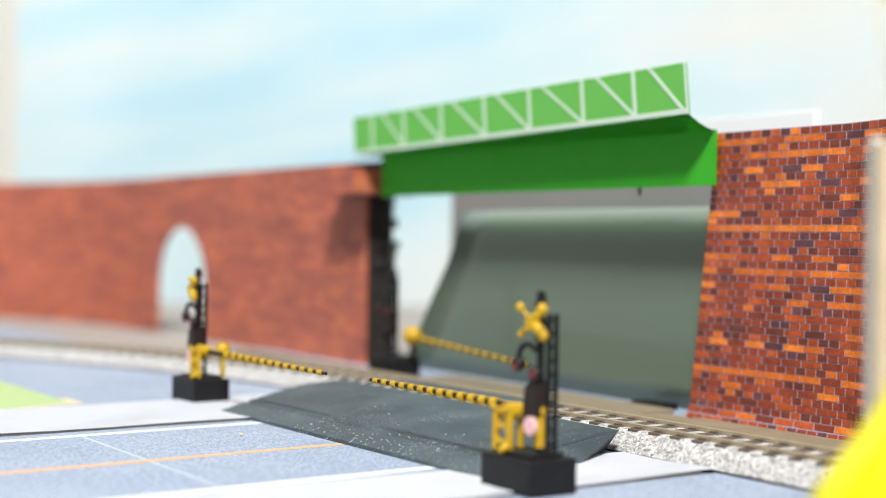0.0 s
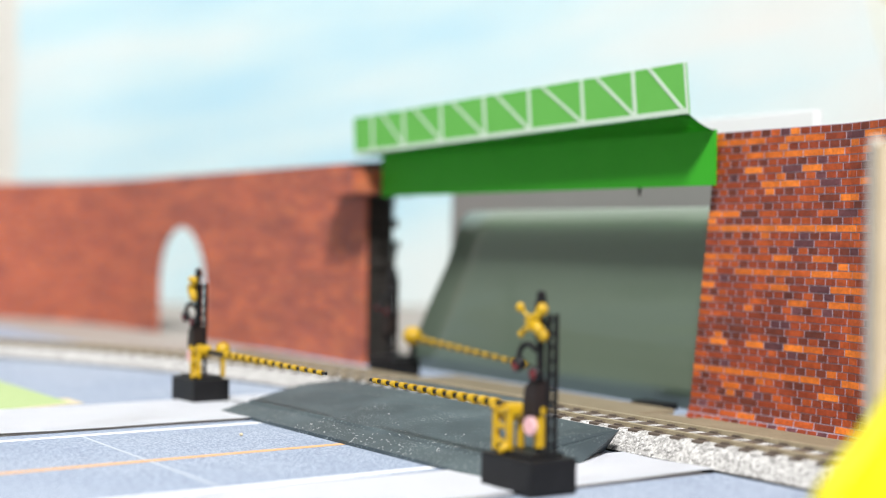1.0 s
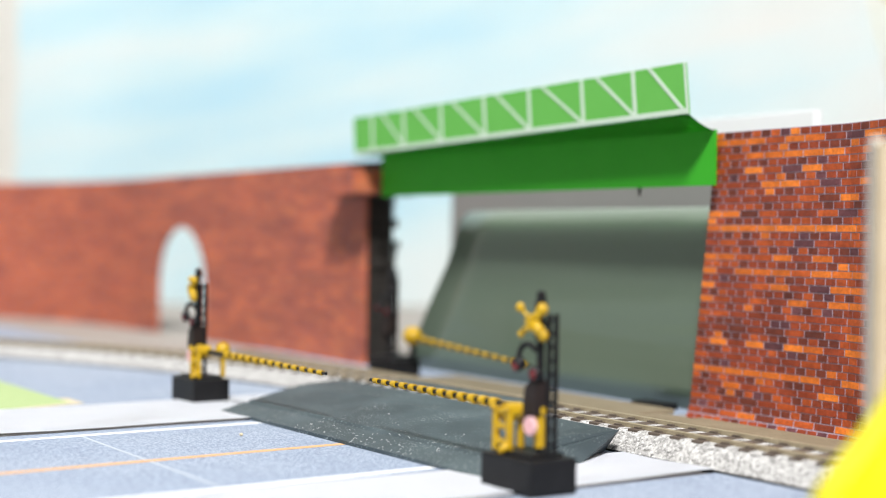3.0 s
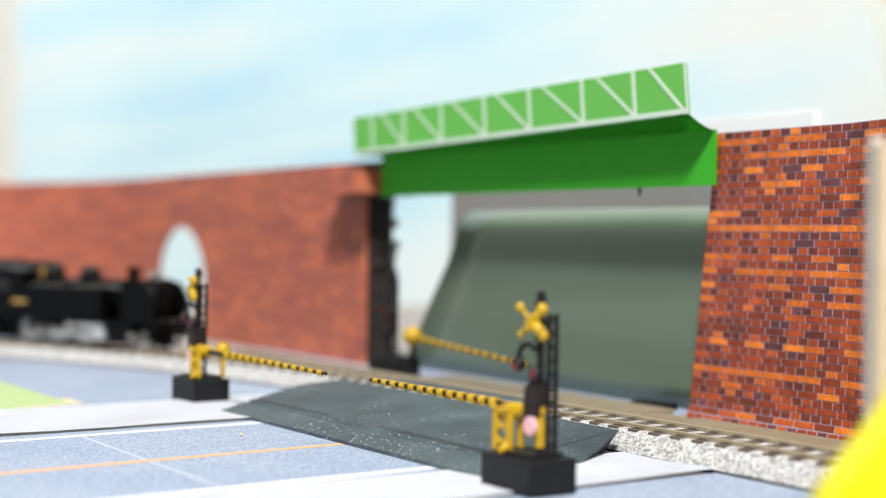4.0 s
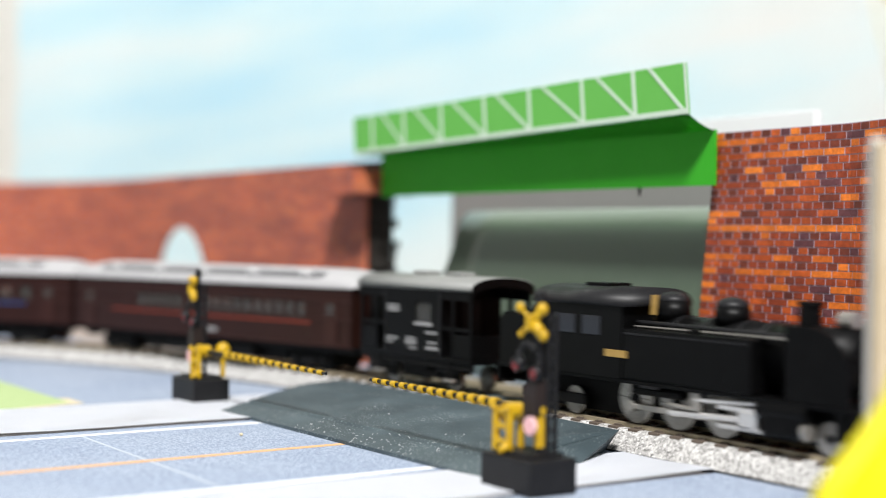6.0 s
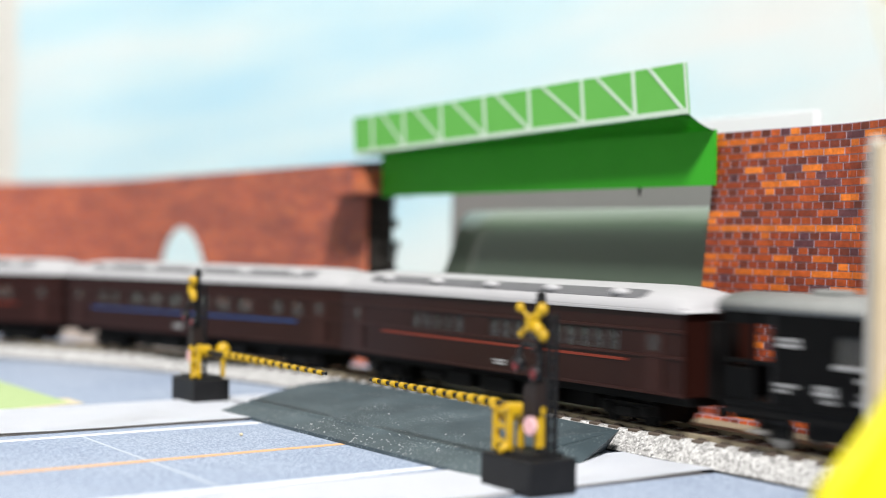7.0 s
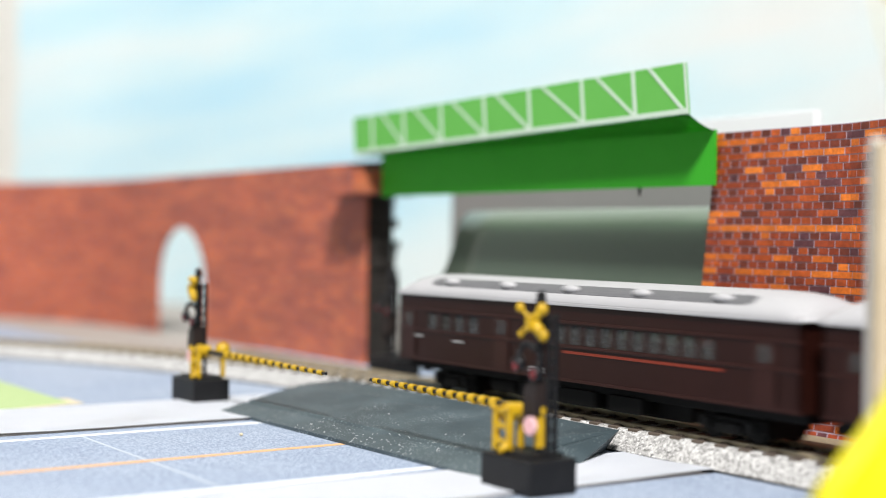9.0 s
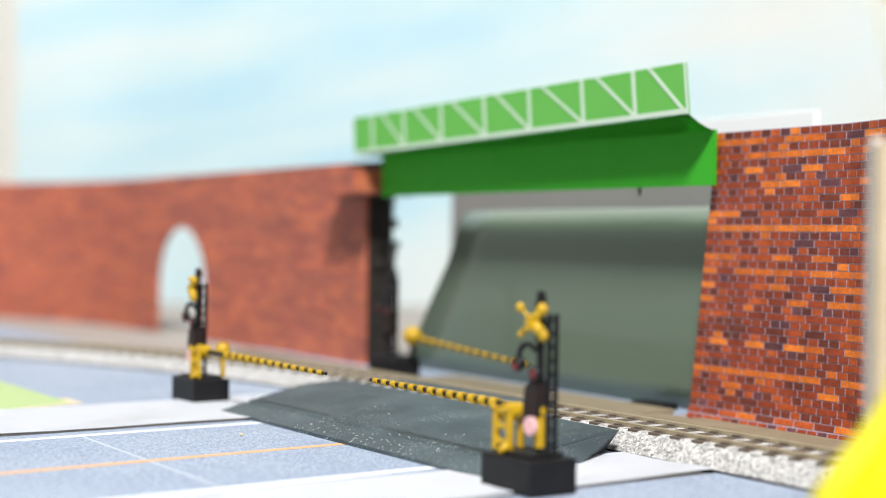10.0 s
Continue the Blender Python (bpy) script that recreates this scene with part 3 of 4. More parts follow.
# ---- level crossing signals ----
def crossing_signal(s, d, arm_dir, arm_len, arm_at, tilt, label, face=1.0, turn=30.0, back=0.0, reach=3.4):
    """A signal on a black block: mast, ladder, crossbuck, lamps, gate machine and striped arm. Origin at the block's middle."""
    t = thing("crossing_signal", label, "crossing signal", "crossing signals", at=pose(s * MM, d * MM, 0.36 * MM))
    part("base_block", box(-6.9, 6.9, -4.9, 4.9, 0, 6.0, 0.5), BLKB, t, "black plastic base block")
    part("base_step", box(-5.2, 5.2, -3.4, 3.4, 6.0, 6.7, 0.2), BLKB, t)
    k = arm_dir
    paint = YEL if face > 0 else BLK
    mx = -k * 2.6
    LX, LY = (1.0, 1.2) if k < 0 else (0.5, 0.6)
    part("mast", tube((mx, 0.2, 6.4), (mx, 0.2, 32.6), 0.75, 0.6), BLK, t, "black mast")
    part("mast_cap", ball((mx, 0.2, 32.7), 0.85), BLK, t)
    part("mast_band", tube((mx, 0.2, 7.5), (mx, 0.2, 12.6), 0.95), paint, t)
    # ladder-like lattice beside the mast
    lad = part("ladder", tube((mx + LX, LY, 6.5), (mx + LX, LY, 29.6), 0.45), BLK, t, "black ladder")
    part("ladder_rail", tube((mx + LX, LY + 1.5, 6.5), (mx + LX, LY + 1.5, 29.6), 0.45), BLK, lad)
    for i in range(10):
        part("rung", tube((mx + LX, LY, 8.0 + i * 2.3), (mx + LX, LY + 1.5, 8.0 + i * 2.3), 0.32, None, 8), BLK, lad)
    part("ladder_bracket", box(mx, mx + LX, LY - 0.5, LY + 0.6, 27.6, 28.5, 0.1), BLK, lad)
    # crossbuck: four stubby blades of uneven thickness with round ends, turned on the mast
    cb = part("crossbuck", ball((mx - 0.3, face * -1.0, 28.3), 1.15, None, (1, 0.7, 1.25)), paint, t, "crossbuck", True)
    ca, sa = math.cos(radians(turn)), math.sin(radians(turn))
    for ex, ez, r0, r1, rb in ((1.7, 2.1, 0.75, 0.7, 1.12), (-2.5, 2.3, 0.28, 0.3, 0.85), (1.9, -2.2, 0.9, 0.95, 1.05), (-2.3, -2.1, 0.55, 0.45, 0.62)):
        end = (mx - 0.3 + ex * ca, face * -1.2 + ex * sa, 28.3 + ez)
        part("blade", tube((mx - 0.3, face * -1.2, 28.3), end, r0, r1), paint, cb, "", True)
        part("blade_end", ball(end, rb, None, (1, 0.85, 1)), paint, cb, "", True)
    if face > 0:
        part("blade_clamp", box(mx - 1.3, mx + 0.4, -2.2, -1.1, 26.9, 29.4, 0.25), YEL, cb)
    part("sign_back", box(mx - 0.7, mx + 1.0, -0.7, 0.4, 25.2, 31.2, 0.3), BLK, cb, "dark sign backing")
    part("bell", tube((mx, 0.2, 31.2), (mx, 0.2, 32.2), 1.1, 0.8), BLK, t)
    # a gooseneck lamp on one side and a close one on the other
    neck = [(mx - 0.3, -0.4, 23.6), (mx - 1.6, -0.8, 24.5), (mx - 3.0, -1.1, 24.3), (mx - 3.9, -1.2, 23.1), (mx - 4.0, -1.2, 21.9)]
    br = part("lamp_bracket", tube(neck[0], neck[1], 0.55, 0.5), BLK, t, "curved black lamp bracket")
    for a, b_ in zip(neck[1:], neck[2:]):
        part("bracket_bend", tube(a, b_, 0.5, 0.5), BLK, br, "", True)
    part("lamp_hood", tube((mx - 3.9, -0.5, 21.2), (mx - 4.0, -2.0, 20.9), 1.15, 1.3), BLK, br, "black lamp hood", True)
    part("lens", tube((mx - 4.0, -1.96, 20.9), (mx - 4.0, -2.06, 20.9), 0.9), DARKRED, br, "dark red lens")
    b2 = part("lamp_bracket", tube((mx, 0, 21.6), (mx + 0.9, -0.9, 20.6), 0.5), BLK, t, "short black lamp bracket")
    part("lamp_hood", tube((mx + 0.7, -0.4, 19.8), (mx + 0.7, -1.9, 19.8), 1.1, 1.2), BLK, b2, "black lamp hood", True)
    part("lens", tube((mx + 0.7, -1.86, 19.8), (mx + 0.7, -1.96, 19.8), 0.85), DARKRED, b2, "dark red lens")
    relay = part("relay_box", prism([(mx - 2.6, 13.0), (mx + 1.0, 13.0), (mx + 1.0, 18.6), (mx - 0.6, 18.8), (mx - 2.2, 17.2)], -1.4, 1.4, "y"), RELAY, t, "dark brown relay box")
    part("relay_foot", box(mx - 2.9, mx - 1.7, -1.0, 0.8, 10.4, 13.2, 0.2), RELAY, relay)
    part("mast_collar", tube((mx, 0.2, 13.0), (mx, 0.2, 14.2), 1.15), paint, t)
    if face > 0:
        part("signal_disc", tube((mx + 0.3, -2.2, 11.2), (mx + 0.3, -1.7, 11.2), 1.55, None, 20), PINK, t, "pink and white round disc")
    # gate machine: a yellow frame of posts and rails
    gx = k * reach
    gy = -2.9 * face
    gm = part("gate_machine", box(gx - 2.5, gx - 1.3, gy - 0.5, gy + 0.5, 6.2, 13.4, 0.25), paint, t, "gate machine frame")
    if face > 0:
        part("post", box(gx + 1.3, gx + 2.5, -3.4, -2.4, 6.2, 13.4, 0.3), YEL, gm)
        part("brace", tube((gx + 2.2, -3.2, 7.6), (gx + 1.2, -4.6, 6.4), 0.7, 0.6), YEL, gm, "", True)
        for z in (7.4, 10.0, 12.6):
            part("rail_bar", box(gx - 2.4, gx + 2.4, -3.3, -2.5, z, z + 0.95, 0.2), YEL, gm)
        for x0 in (-1.9, 1.9):
            part("bolt", ball((gx + x0, -3.4, 13.6), 0.62), YEL, gm, "", True)
    part("drive_housing", tube((gx, gy + 0.5 * face, 12.8), (gx, 0.8 * face, 12.8), 1.7, 1.5), YEL, gm)
    part("rear_post", box(gx - 0.6, gx + 0.6, 0.4 + back, 1.4 + back, 6.2, 12.5, 0.25), paint, gm)
    if back:
        part("crank_housing", ball((gx, back + 0.9, 13.0), 1.9 if face > 0 else 2.9), YEL, gm, "", True)
        part("tie_bar", box(gx - 0.5, gx + 0.5, min(gy, 0.5), max(gy, back + 1.0), 12.0, 13.0, 0.2), YEL, gm)
    # arm with alternating sleeves
    a0 = arm_at - s
    y = 146.7 - d if face > 0 else 0.0
    arm = part("gate_arm", tube((gx, y, 12.7), (a0 + k * arm_len, y, 12.7 + tilt), 0.62, 0.36), BLK, t, "black and yellow striped gate arm")
    n = 13
    for i in range(n):
        f0, f1 = (i + 0.10) / n, (i + 0.58) / n
        px0, px1 = a0 + k * arm_len * f0, a0 + k * arm_len * f1
        r0, r1 = 0.98 - 0.42 * f0, 0.98 - 0.42 * f1
        part("stripe_sleeve", tube((px0, y, 12.7 + tilt * f0), (px1, y, 12.7 + tilt * f1), r0, r1, 12), YEL, arm)
    return t


crossing_signal(-184.0, 142.3, -1, 44.0, -198.5, 0.2, "black and yellow crossing signal with a lowered striped gate arm", 1.0, 22.0)
crossing_signal(-325.6, 146.6, 1, 50.0, -311.0, -0.2, "black and yellow crossing signal at the far end of the slab", 1.0, -14.0, 3.6)
crossing_signal(-353.5, 222.0, 1, 56.0, -342.5, -3.6, "crossing signal behind the track beside the pier", -1.0, -30.0, 0.3, 8.0)

# ---- things close to the camera ----
post = thing("wooden_post", "pale painted wooden post standing beside the track", "post")
part("painted_edge", prism([(-127.3, 157.3), (-126.45, 158.7), (-124.75, 157.6), (-125.6, 156.2)], 0.3, 57.0, "z"), WOODP, post, "pale painted edge")
part("wood_core", prism([(-125.5, 156.2), (-124.6, 157.7), (-126.3, 158.9), (-117.0, 172.3), (-113.0, 169.7), (-122.25, 156.3), (-123.5, 155.0)], 0.3, 56.2, "z"), WOOD, post, "bare brown wood")

TOY_SIDE = ((42.6, 0.4), (43.0, 7.0), (45.2, 12.8), (47.1, 15.6), (49.6, 18.9), (51.5, 21.6), (53.1, 24.0), (54.4, 27.6), (59.7, 36.0), (69.7, 40.0), (73.7, 0.4))
toy = thing("yellow_toy", "bright yellow smooth plastic toy close beside the road", "toy")
bm = bmesh.new()
rings = []
for y in (157, 159, 163, 167, 169):
    rim = 0.5 if y in (157, 169) else 0.0
    ring = []
    for x, z in TOY_SIDE:
        x, z = x + rim * (x < 60), z - rim * (x < 60 and z > 10)
        c = CX * x + CY * y
        ring.append(bm.verts.new(Vector((c.x, c.y, z)) * MM))
    rings.append(ring)
for a, b in zip(rings, rings[1:]):
    for j in range(11):
        bm.faces.new((a[j], a[(j + 1) % 11], b[(j + 1) % 11], b[j]))
bm.faces.new(rings[0])
bm.faces.new(rings[-1])
part("body", bm, TOYYEL, toy, "", True)

cu = bpy.data.curves.new("loop_strip", "CURVE")
cu.dimensions = "3D"
sp = cu.splines.new("BEZIER")
base = CX * 46.0 + CY * 150
pts = [base + CX * 0.2 + Vector((0, 0, 80)), base + CX * 0.5 + Vector((0, 0, 68)), base + CX * 2.4 + Vector((0, 0, 61)), base + CX * 9 + CY * 4 + Vector((0, 0, 40)), base + CX * 13 + CY * 6 + Vector((0, 0, 0.6))]
sp.bezier_points.add(len(pts) - 1)
for bp, p in zip(sp.bezier_points, pts):
    bp.co = p * MM
    bp.handle_left_type = bp.handle_right_type = "AUTO"
cu.bevel_depth, cu.bevel_resolution = 0.4 * MM, 3
cu.materials.append(CREAM)
stem = tagged(new("bent_stem", cu), "thin bent cream plastic stem standing behind the yellow toy", "stem")
part("tip", ball(tuple(base + CX * 2.6 + Vector((0, 0, 69))), 0.9), YEL, stem, "small yellow bud")


# lint caught on the slab, and a crumb on the road
bm = bmesh.new()
lr = random.Random(21)
for i in range(70):
    x, d = lr.uniform(-268, -215), 141.0 + abs(lr.gauss(0, 5.5))
    z = 0.9 + max(0.0, min(d, 168) - 141.2) * 0.158
    a, ln = lr.uniform(0, math.pi), lr.uniform(0.4, 1.3)
    p0 = Vector((x, d, z + 0.12))
    p1 = p0 + Vector((math.cos(a) * ln * 0.5, math.sin(a) * ln * 0.3, 0.25))
    p2 = p0 + Vector((math.cos(a) * ln, math.sin(a) * ln * 0.6, 0.16))
    tube(p0, p1, 0.05, 0.05, 5, bm)
    tube(p1, p2, 0.05, 0.03, 5, bm)
tagged(part("lint", bm, LINT), "fine white lint on the dark slab", "lint", "", "stuff")
tagged(part("crumb", ball((-263.5, 128.0, 0.75), 0.4, None, (1.2, 1, 0.8)), KERB), "tiny cream crumb lying on the printed road", "crumb")


# ---- rolling stock; local x runs forward, z from the rail tops ----
def wheel(parent, x, y, r, mat=STEEL, spokes=0, name="wheel"):
    sg = 1 if y > 0 else -1
    w = part(name, tube((x, y - 0.5 * sg, r), (x, y + 0.5 * sg, r), r, None, 28), UNDER if spokes else mat, parent)
    rim = tube((x, y + 0.35 * sg, r), (x, y + 0.75 * sg, r), r * 0.99, r * 0.93, 28)
    part("tyre", rim, mat, w, "steel tyre")
    part("hub", tube((x, y + 0.5 * sg, r), (x, y + 1.1 * sg, r), r * 0.25, None, 12), UNDER, w)
    for i in range(spokes):
        a = 2 * math.pi * i / spokes
        part("spoke", tube((x, y + 0.7 * sg, r), (x + math.cos(a) * r * 0.9, y + 0.7 * sg, r + math.sin(a) * r * 0.9), 0.18, None, 6), mat, w)
    return w


def bogie(t, x):
    b = part("bogie", box(x - 8.5, x + 8.5, -6.4, -5.2, 2.2, 4.6, 0.4), UNDER, t, "black bogie frame")
    part("side_frame", box(x - 8.5, x + 8.5, 5.2, 6.4, 2.2, 4.6, 0.4), UNDER, b)
    part("bolster", box(x - 8, x + 8, -4.2, 4.2, 1.0, 5.6, 0.3), UNDER, b)
    for yy in (-6.6, 6.6):
        part("spring_box", box(x - 3, x + 3, yy - 0.7, yy + 0.7, 1.6, 3.6, 0.3), UNDER, b)
        for e in (-5.6, 5.6):
            part("axle_box", box(x + e - 1.1, x + e + 1.1, yy - 0.8, yy + 0.8, 2.0, 4.2, 0.3), UNDER, b)
    for e in (-5.6, 5.6):
        for yy in (-4.6, 4.6):
            wheel(b, x + e, yy, 2.9, UNDER)
    return b


def roof_outline(half, z_eave, z_top, over=0.4, n=18, thick=0.5):
    """A shallow arched roof section with rounded shoulders."""
    out = []
    for i in range(n + 1):
        a = math.pi * i / n
        c = math.cos(a)
        out.append((-(half + over) * (abs(c) ** 0.8) * (1 if c > 0 else -1), z_eave + (z_top - z_eave) * (max(0.0, math.sin(a)) ** 0.75)))
    return out


def coach(stripe, windows, doors, marks, label, stripe_x):
    """A brown passenger coach 130 mm long."""
    t = thing("passenger_coach", label, "train coach", "coaches of the train")
    H, ZB, ZE, ZT = 9.5, 7.2, 23.2, 28.2
    L = 64.5
    # side walls are built as strips round the window openings
    zw0, zw1 = 15.0, 19.0
    for sg in (-1, 1):
        y0, y1 = (-H, -H + 0.8) if sg < 0 else (H - 0.8, H)
        side = part("side", box(-L, L, y0, y1, ZB, zw0), BROWN, t, "brown coach side")
        part("upper_panel", box(-L, L, y0, y1, zw1, ZE), BROWN, side)
        edges = sorted([-L] + [v for w in windows for v in w] + [L])
        for a, b in zip(edges[0::2], edges[1::2]):
            part("window_pillar", box(a, b, y0, y1, zw0, zw1), BROWN, side)
        yo = y0 - 0.14 if sg < 0 else y1 + 0.14
        ya, yb = min(yo, y0 if sg < 0 else y1), max(yo, y0 if sg < 0 else y1)
        part("belt_rail", box(-L, L, ya - 0.1, yb + 0.1, zw0 - 0.75, zw0 - 0.1, 0.08), BROWN2, side)
        part("header_rail", box(-L, L, ya - 0.1, yb + 0.1, zw1 + 0.3, zw1 + 0.9, 0.08), BROWN2, side)
        part("sole_bar", box(-L, L, ya, yb, ZB, ZB + 0.6, 0.05), BROWN2, side)
        part("stripe", box(stripe_x[0], stripe_x[1], ya - 0.02, yb + 0.02, zw0 - 1.9, zw0 - 1.35), stripe, side, "coloured stripe")
        for a, b in windows:
            part("pane", box(a, b, y0 + 0.25 if sg < 0 else y1 - 0.5, y0 + 0.5 if sg < 0 else y1 - 0.25, zw0, zw1), GLASS, side)
        for dx in doors:
            dr = part("door", box(dx - 2.6, dx + 2.6, ya - 0.04, yb + 0.04, ZB + 0.4, zw1 + 0.2, 0.1), BROWN2, side)
            part("door_pane", box(dx - 1.5, dx + 1.5, ya - 0.1, yb + 0.1, zw0 + 0.6, zw1 - 0.3, 0.1), GLASS, dr)
            part("handrail", tube((dx + 3.1, yo, ZB + 1.5), (dx + 3.1, yo, zw0 - 1), 0.14, None, 8), UNDER, dr)
        for mx, mz, w in marks:
            part("plate", box(mx - w / 2, mx + w / 2, ya - 0.02, yb + 0.02, mz - 0.22, mz + 0.22), MARK, side, "small white plate")
    for e in (-1, 1):
        en = part("coach_end", box(min(e * L, e * (L - 0.8)), max(e * L, e * (L - 0.8)), -H, H, ZB, ZE + 0.9, 0.1), BROWN, t, "coach end")
        part("gangway", box(min(e * L, e * (L + 2.0)), max(e * L, e * (L + 2.0)), -3.4, 3.4, ZB - 0.4, ZE - 1.5, 0.4), UNDER, en, "black gangway bellows")
        part("coupler", box(min(e * L, e * (L + 2.1)), max(e * L, e * (L + 2.1)), -1.0, 1.0, 3.4, 5.2, 0.3), UNDER, en)
    part("inside", box(-L + 2, L - 2, -5.5, 5.5, ZB + 1, zw0 + 0.7), SEATS, t, "seats seen through the windows")
    # roof with sloping ends
    prf = [(-(H + 0.4) * math.cos(math.pi * i / 22), ZE + (ZT - ZE) * math.sin(math.pi * i / 22)) for i in range(23)]
    bm = bmesh.new()
    rings = []
    for x, k in ((-L - 0.9, 0.32), (-L + 1.2, 0.64), (-L + 4, 0.87), (-L + 8, 0.97), (-L + 13, 1.0), (L - 13, 1.0), (L - 8, 0.97), (L - 4, 0.87), (L - 1.2, 0.64), (L + 0.9, 0.32)):
        rings.append([bm.verts.new(Vector((x, y, ZE + (z - ZE) * k)) * MM) for y, z in prf])
    for a, b in zip(rings, rings[1:]):
        for j in range(len(prf)):
            bm.faces.new((a[j], a[(j + 1) % len(prf)], b[(j + 1) % len(prf)], b[j]))
    bm.faces.new(rings[0])
    bm.faces.new(rings[-1])
    roof = part("roof", bm, ROOF, t, "pale grey arched roof", True)
    part("gutter", box(-L, L, -H - 0.55, -H - 0.2, ZE - 0.2, ZE + 0.35, 0.1), ROOF, roof)
    part("gutter", box(-L, L, H + 0.2, H + 0.55, ZE - 0.2, ZE + 0.35, 0.1), ROOF, roof)
    def on_roof(y):
        c = min(1.0, abs(y) / (H + 0.4))
        return ZE + (ZT - ZE) * max(0.0, 1 - c * c) ** 0.5

    for sg in (-1, 1):
        bm = bmesh.new()
        lo, hi = [], []
        for x in (-52.0, -50.0, 50.0, 52.0):
            inset = 0.9 if abs(x) > 51 else 0.0
            ys_ = [sg * (6.1 + inset * 0.6 + (2.7 - 1.2 * inset) * j / 4) for j in range(5)]
            lo.append([bm.verts.new(Vector((x, y, on_roof(y) - 0.3)) * MM) for y in ys_])
            hi.append([bm.verts.new(Vector((x, y, on_roof(y) + 0.1)) * MM) for y in ys_])
        for a, b in zip(range(3), range(1, 4)):
            for j in range(4):
                bm.faces.new((hi[a][j], hi[b][j], hi[b][j + 1], hi[a][j + 1]))
            bm.faces.new((lo[a][0], lo[b][0], hi[b][0], hi[a][0]))
            bm.faces.new((lo[a][4], lo[b][4], hi[b][4], hi[a][4]))
        part("roof_band", bm, ROOFD, roof, "darker band along the roof")
        for i in range(5):
            x = -44 + i * 22
            v = part("ventilator", ball((x, sg * 7.7, on_roof(7.7) + 0.1), 2.0, None, (1.3, 0.7, 0.5)), ROOF, roof, "round roof ventilator", True)
            part("vent_base", tube((x, sg * 7.4, on_roof(7.7) - 0.8), (x, sg * 7.7, on_roof(7.7) + 0.1), 1.5, 1.4), ROOFD, v)
    part("underframe", box(-L + 1, L - 1, -6.5, 6.5, 5.2, ZB, 0.2), UNDER, t, "black underframe")
    for x0, x1 in ((-18, -8), (-4, 8), (12, 22)):
        for sg in (-1, 1):
            part("equipment_box", box(x0, x1, min(sg * 4, sg * 7.6), max(sg * 4, sg * 7.6), 2.2, 5.6, 0.4), UNDER, t)
    part("centre_gear", box(-32, 32, -3.4, 3.4, 1.6, 5.6, 0.4), UNDER, t)
    part("air_tank", tube((-30, -5, 3.8), (-21, -5, 3.8), 1.5), UNDER, t)
    bogie(t, -45)
    bogie(t, 45)
    return t


def win(start, n, w, gap):
    return [(start + i * (w + gap), start + i * (w + gap) + w) for i in range(n)]


